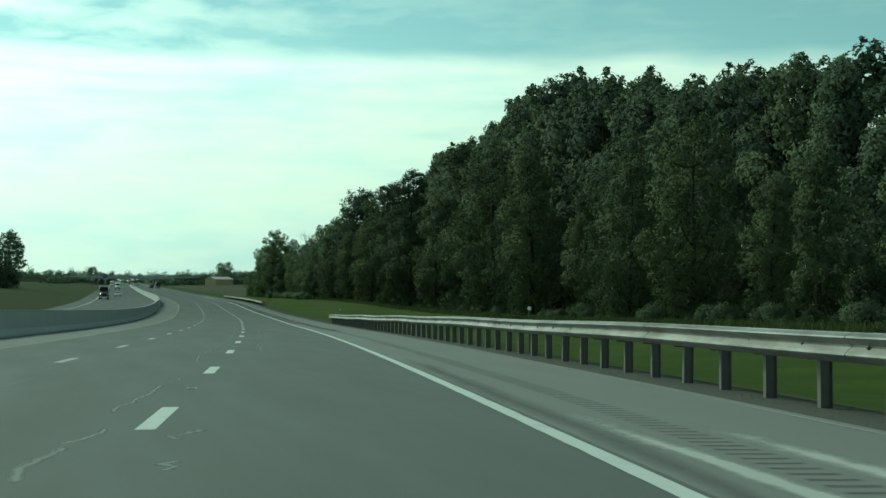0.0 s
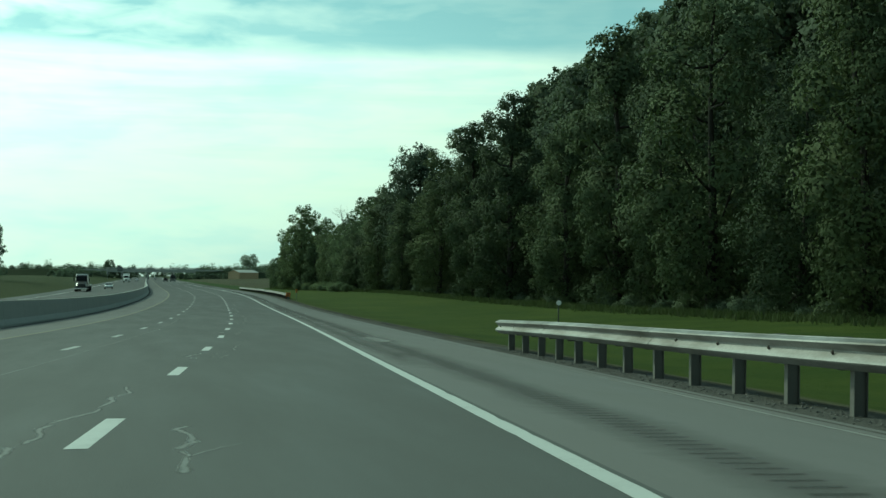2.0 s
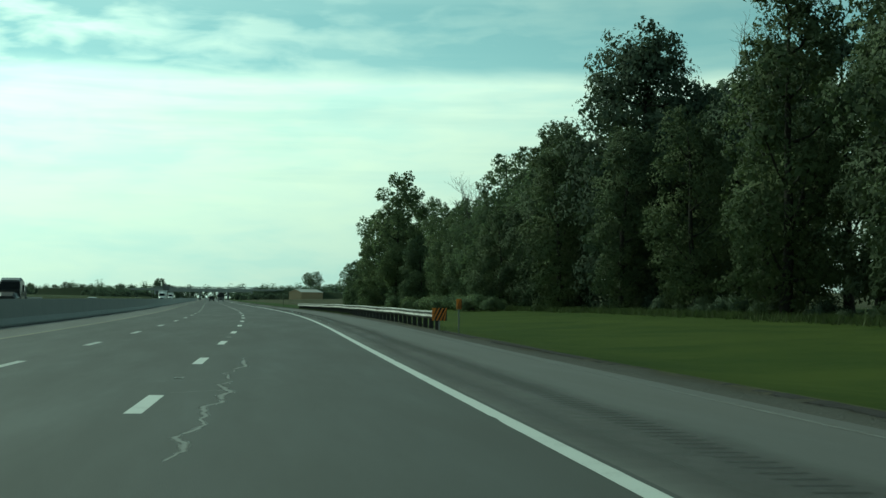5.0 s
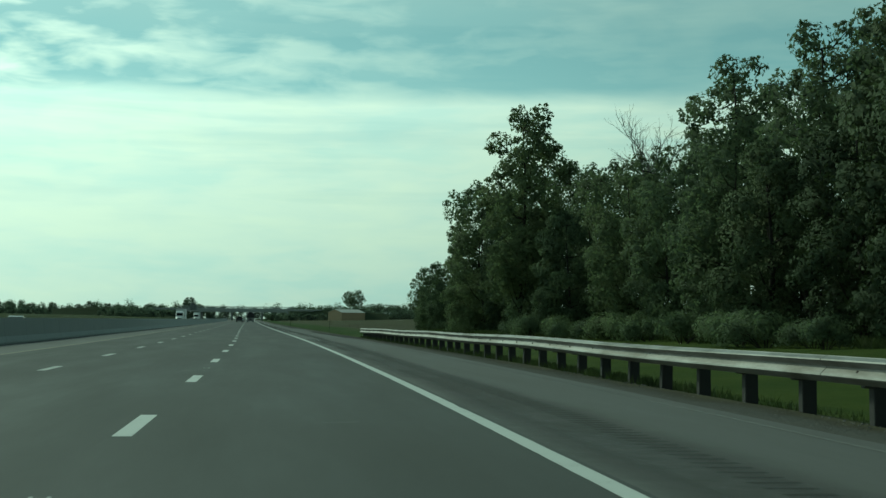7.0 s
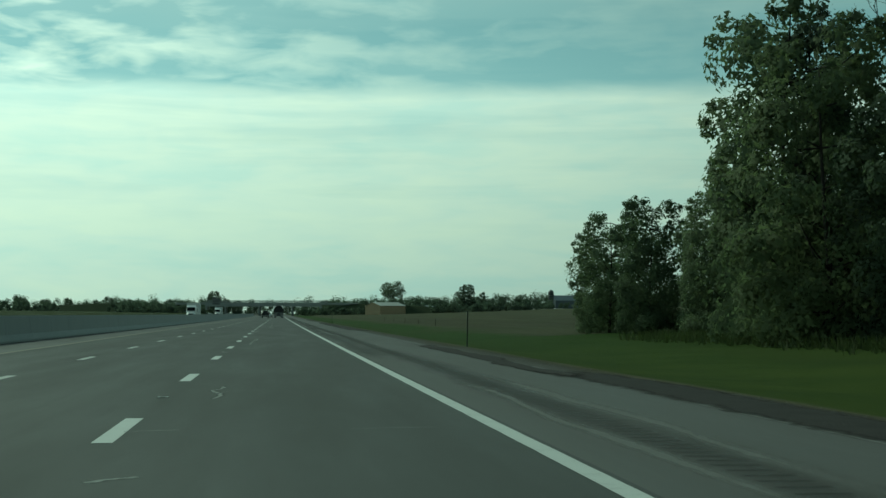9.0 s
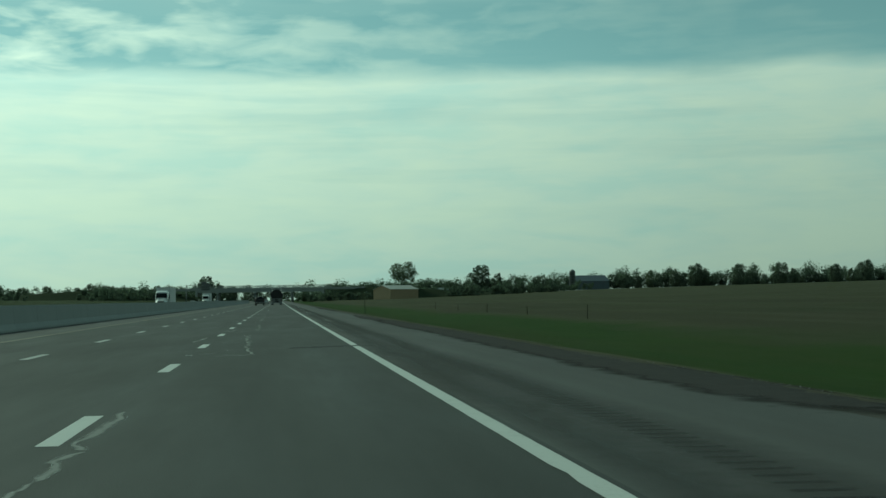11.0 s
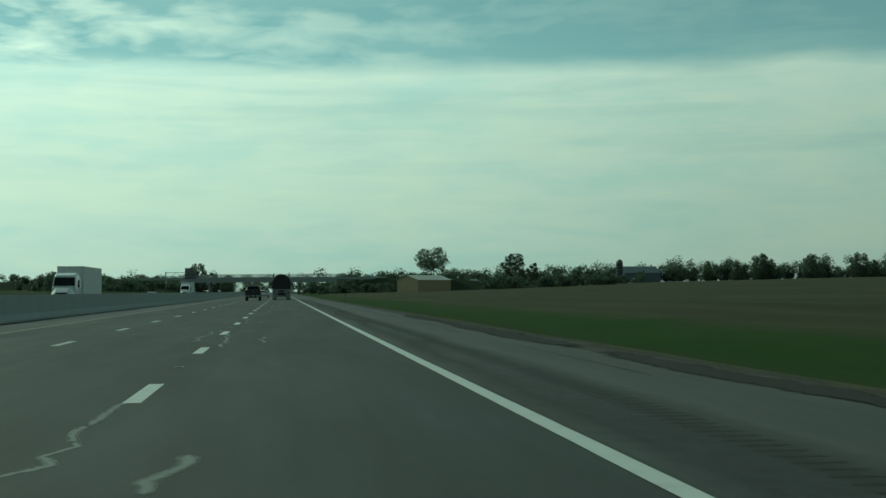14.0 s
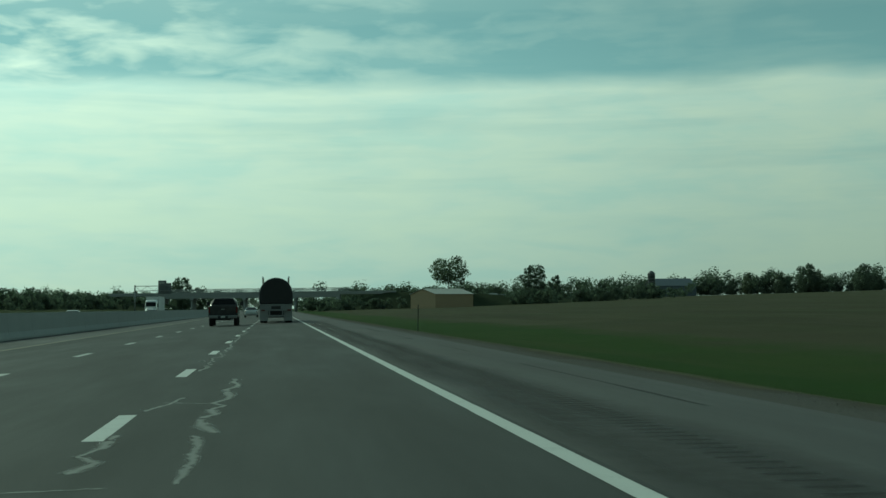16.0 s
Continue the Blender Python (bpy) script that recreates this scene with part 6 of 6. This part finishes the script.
# ---- raised markers in the lane line ----
def lane_marker(s):
    p = road_at(s, LANE_1, cross(LANE_1))
    bm = bmesh.new()
    for x in (-0.07, 0.042):
        box_in(bm, x, x + 0.028, -0.12, 0.12, 0.001, 0.010, 0.003)
    box_in(bm, -0.042, 0.042, -0.03, 0.05, 0.001, 0.009, 0.003)
    t = part("road_stud", bm, M_STUD)
    t.matrix_world = Matrix.Translation(p) @ pose(0, 0, 0, 0, 0, road_yaw(s))
    tagged(t, "small pale steel road stud set in the lane line", "road stud", "road studs")


M_STUD = plain("worn_steel_stud", (0.24, 0.24, 0.23), (0.42, 0.42, 0.40), 20.0, 0.5, 0.4)
for i in range(-1, 36):
    lane_marker(19.0 + i * 2 * DASH_PERIOD)


# ---- verge: loose stones and bare soil at the pavement's edge ----
def stones(s0, s1, u0, u1, count, seed, material, lo, hi, label):
    rng = np.random.default_rng(seed)
    verts, faces = [], []
    for _ in range(count):
        s, u, r = rng.uniform(s0, s1), rng.uniform(u0, u1), rng.uniform(lo, hi)
        p = road_at(s, u)
        z = road_z(p.y) + verge(p.x - road_x(p.y)) + r * 0.2
        k = len(verts)
        q = [(1, 0, 0), (-0.5, 0.87, 0), (-0.5, -0.87, 0), (0, 0, 0.8), (0, 0, -0.8)]
        a = rng.uniform(0, 6.28)
        for vx, vy, vz in q:
            m = r * rng.uniform(0.6, 1.2)
            verts.append((p.x + (vx * math.cos(a) - vy * math.sin(a)) * m, p.y + (vx * math.sin(a) + vy * math.cos(a)) * m, z + vz * m * 0.7))
        faces += [(k, k + 1, k + 3), (k + 1, k + 2, k + 3), (k + 2, k, k + 3), (k + 1, k, k + 4), (k + 2, k + 1, k + 4), (k, k + 2, k + 4)]
    tagged(raw("loose_stones", verts, faces, material), label, "stones", kind="stuff")


stones(60, 112, 3.42, 4.1, 1900, 14, M_GRAVEL, 0.010, 0.032, "broken grey rubble round the guard rail posts")
stones(262, 345, 4.1, 4.9, 1200, 15, M_GRAVEL, 0.01, 0.03, "broken grey rubble round the guard rail posts")
stones(0, 700, 3.3, 4.7, 9000, 3, M_GRAVEL, 0.006, 0.018, "loose grey gravel along the pavement's edge")


def turf(s0, s1, u0, u1, count, seed, material, lo, hi, label, broad=0.16):
    """Blades of grass in tufts."""
    rng = np.random.default_rng(seed)
    verts, faces = [], []
    for _ in range(count):
        s, u = rng.uniform(s0, s1), u0 + (u1 - u0) * rng.random() ** 1.6
        p = road_at(s, u)
        z = road_z(p.y) + verge(p.x - road_x(p.y)) - 0.03
        for _ in range(4):
            k, h, a = len(verts), rng.uniform(lo, hi), rng.uniform(0, 6.28)
            x, y, w = p.x + rng.normal(0, 0.08), p.y + rng.normal(0, 0.08), h * broad
            verts += [(x - w * math.cos(a), y - w * math.sin(a), z), (x + w * math.cos(a), y + w * math.sin(a), z), (x + rng.normal(0, 0.3) * h, y + rng.normal(0, 0.3) * h, z + h)]
            faces.append((k, k + 1, k + 2))
    tagged(raw("grass_tufts", verts, faces, material), label, "grass", kind="stuff")


turf(20, 700, 4.6, 14.0, 26000, 8, M_LEAF_GRASS, 0.012, 0.035, "short green verge grass in tufts")


def rough_grass(s0, s1, count, seed, label):
    """Long uncut blades where the mown verge ends at the wood."""
    rng = np.random.default_rng(seed)
    verts, faces = [], []
    for _ in range(count):
        s = rng.uniform(s0, s1)
        p = road_at(s, edge_u(s) - 2.6 + rng.normal(0, 0.9))
        z = road_z(p.y) + verge(p.x - road_x(p.y)) - 0.03
        for _ in range(4):
            k, h, a = len(verts), rng.uniform(0.18, 0.6), rng.uniform(0, 6.28)
            x, y, w = p.x + rng.normal(0, 0.15), p.y + rng.normal(0, 0.15), h * 0.09
            verts += [(x - w * math.cos(a), y - w * math.sin(a), z), (x + w * math.cos(a), y + w * math.sin(a), z), (x + rng.normal(0, 0.35) * h, y + rng.normal(0, 0.35) * h, z + h)]
            faces.append((k, k + 1, k + 2))
    tagged(raw("rough_grass", verts, faces, M_WEED), label, "grass", kind="stuff")


turf(296, 362, 4.75, 6.6, 5200, 19, M_WEED, 0.08, 0.26, "tall weeds under the guard rail", 0.09)
turf(262, 300, 5.2, 7.0, 900, 20, M_WEED, 0.06, 0.18, "tall weeds under the guard rail", 0.09)
rough_grass(45, 418, 9000, 18, "long uncut grass along the foot of the wood")


def soil_edge(s0, s1, uc, w, seed):
    """Bare dark soil washed over the pavement's edge, low and lumpy."""
    rng = np.random.default_rng(seed)
    rows, a, b = [], 0.0, 0.0
    for s in np.arange(s0, s1, 0.45):
        a, b = a * 0.9 + rng.normal(0, 0.04), b * 0.9 + rng.normal(0, 0.06)
        rows.append([tuple(road_at(s, u, max(verge(u), pave(u) if u < PAVED else -1.0) + h)) for u, h in ((uc - w / 2 + a, 0.004), (uc + (a + b) / 2, 0.016 + rng.uniform(0, 0.02)), (uc + w / 2 + b, 0.012))])
    tagged(strip("soil_edge", rows, M_EARTH, None, 9), "bare dark soil washed over the pavement's edge", "soil", kind="structure")


def earth():
    k = Mat("bare_earth", 0.95, 0.0, 0.15).world()
    mid, fine = k.noise(3.0, 4), k.noise(25, 3)
    k.colour(k.mix(mid, (0.030, 0.028, 0.028), (0.062, 0.056, 0.053)))
    return k.feather(0.12, 0.42, 2.0, 0.7).bump(fine, 0.8, 0.03).m


M_EARTH = earth()
for s0, s1, uc, w, seed in ((350, 374, 3.65, 1.3, 1), (370, 396, 3.1, 0.9, 8), (436, 494, 3.85, 2.2, 2), (490, 514, 3.4, 0.9, 3), (545, 566, 3.5, 0.8, 4), (566, 602, 3.5, 0.9, 5), (118, 246, 4.5, 0.9, 6)):
    soil_edge(s0, s1, uc, w, seed)
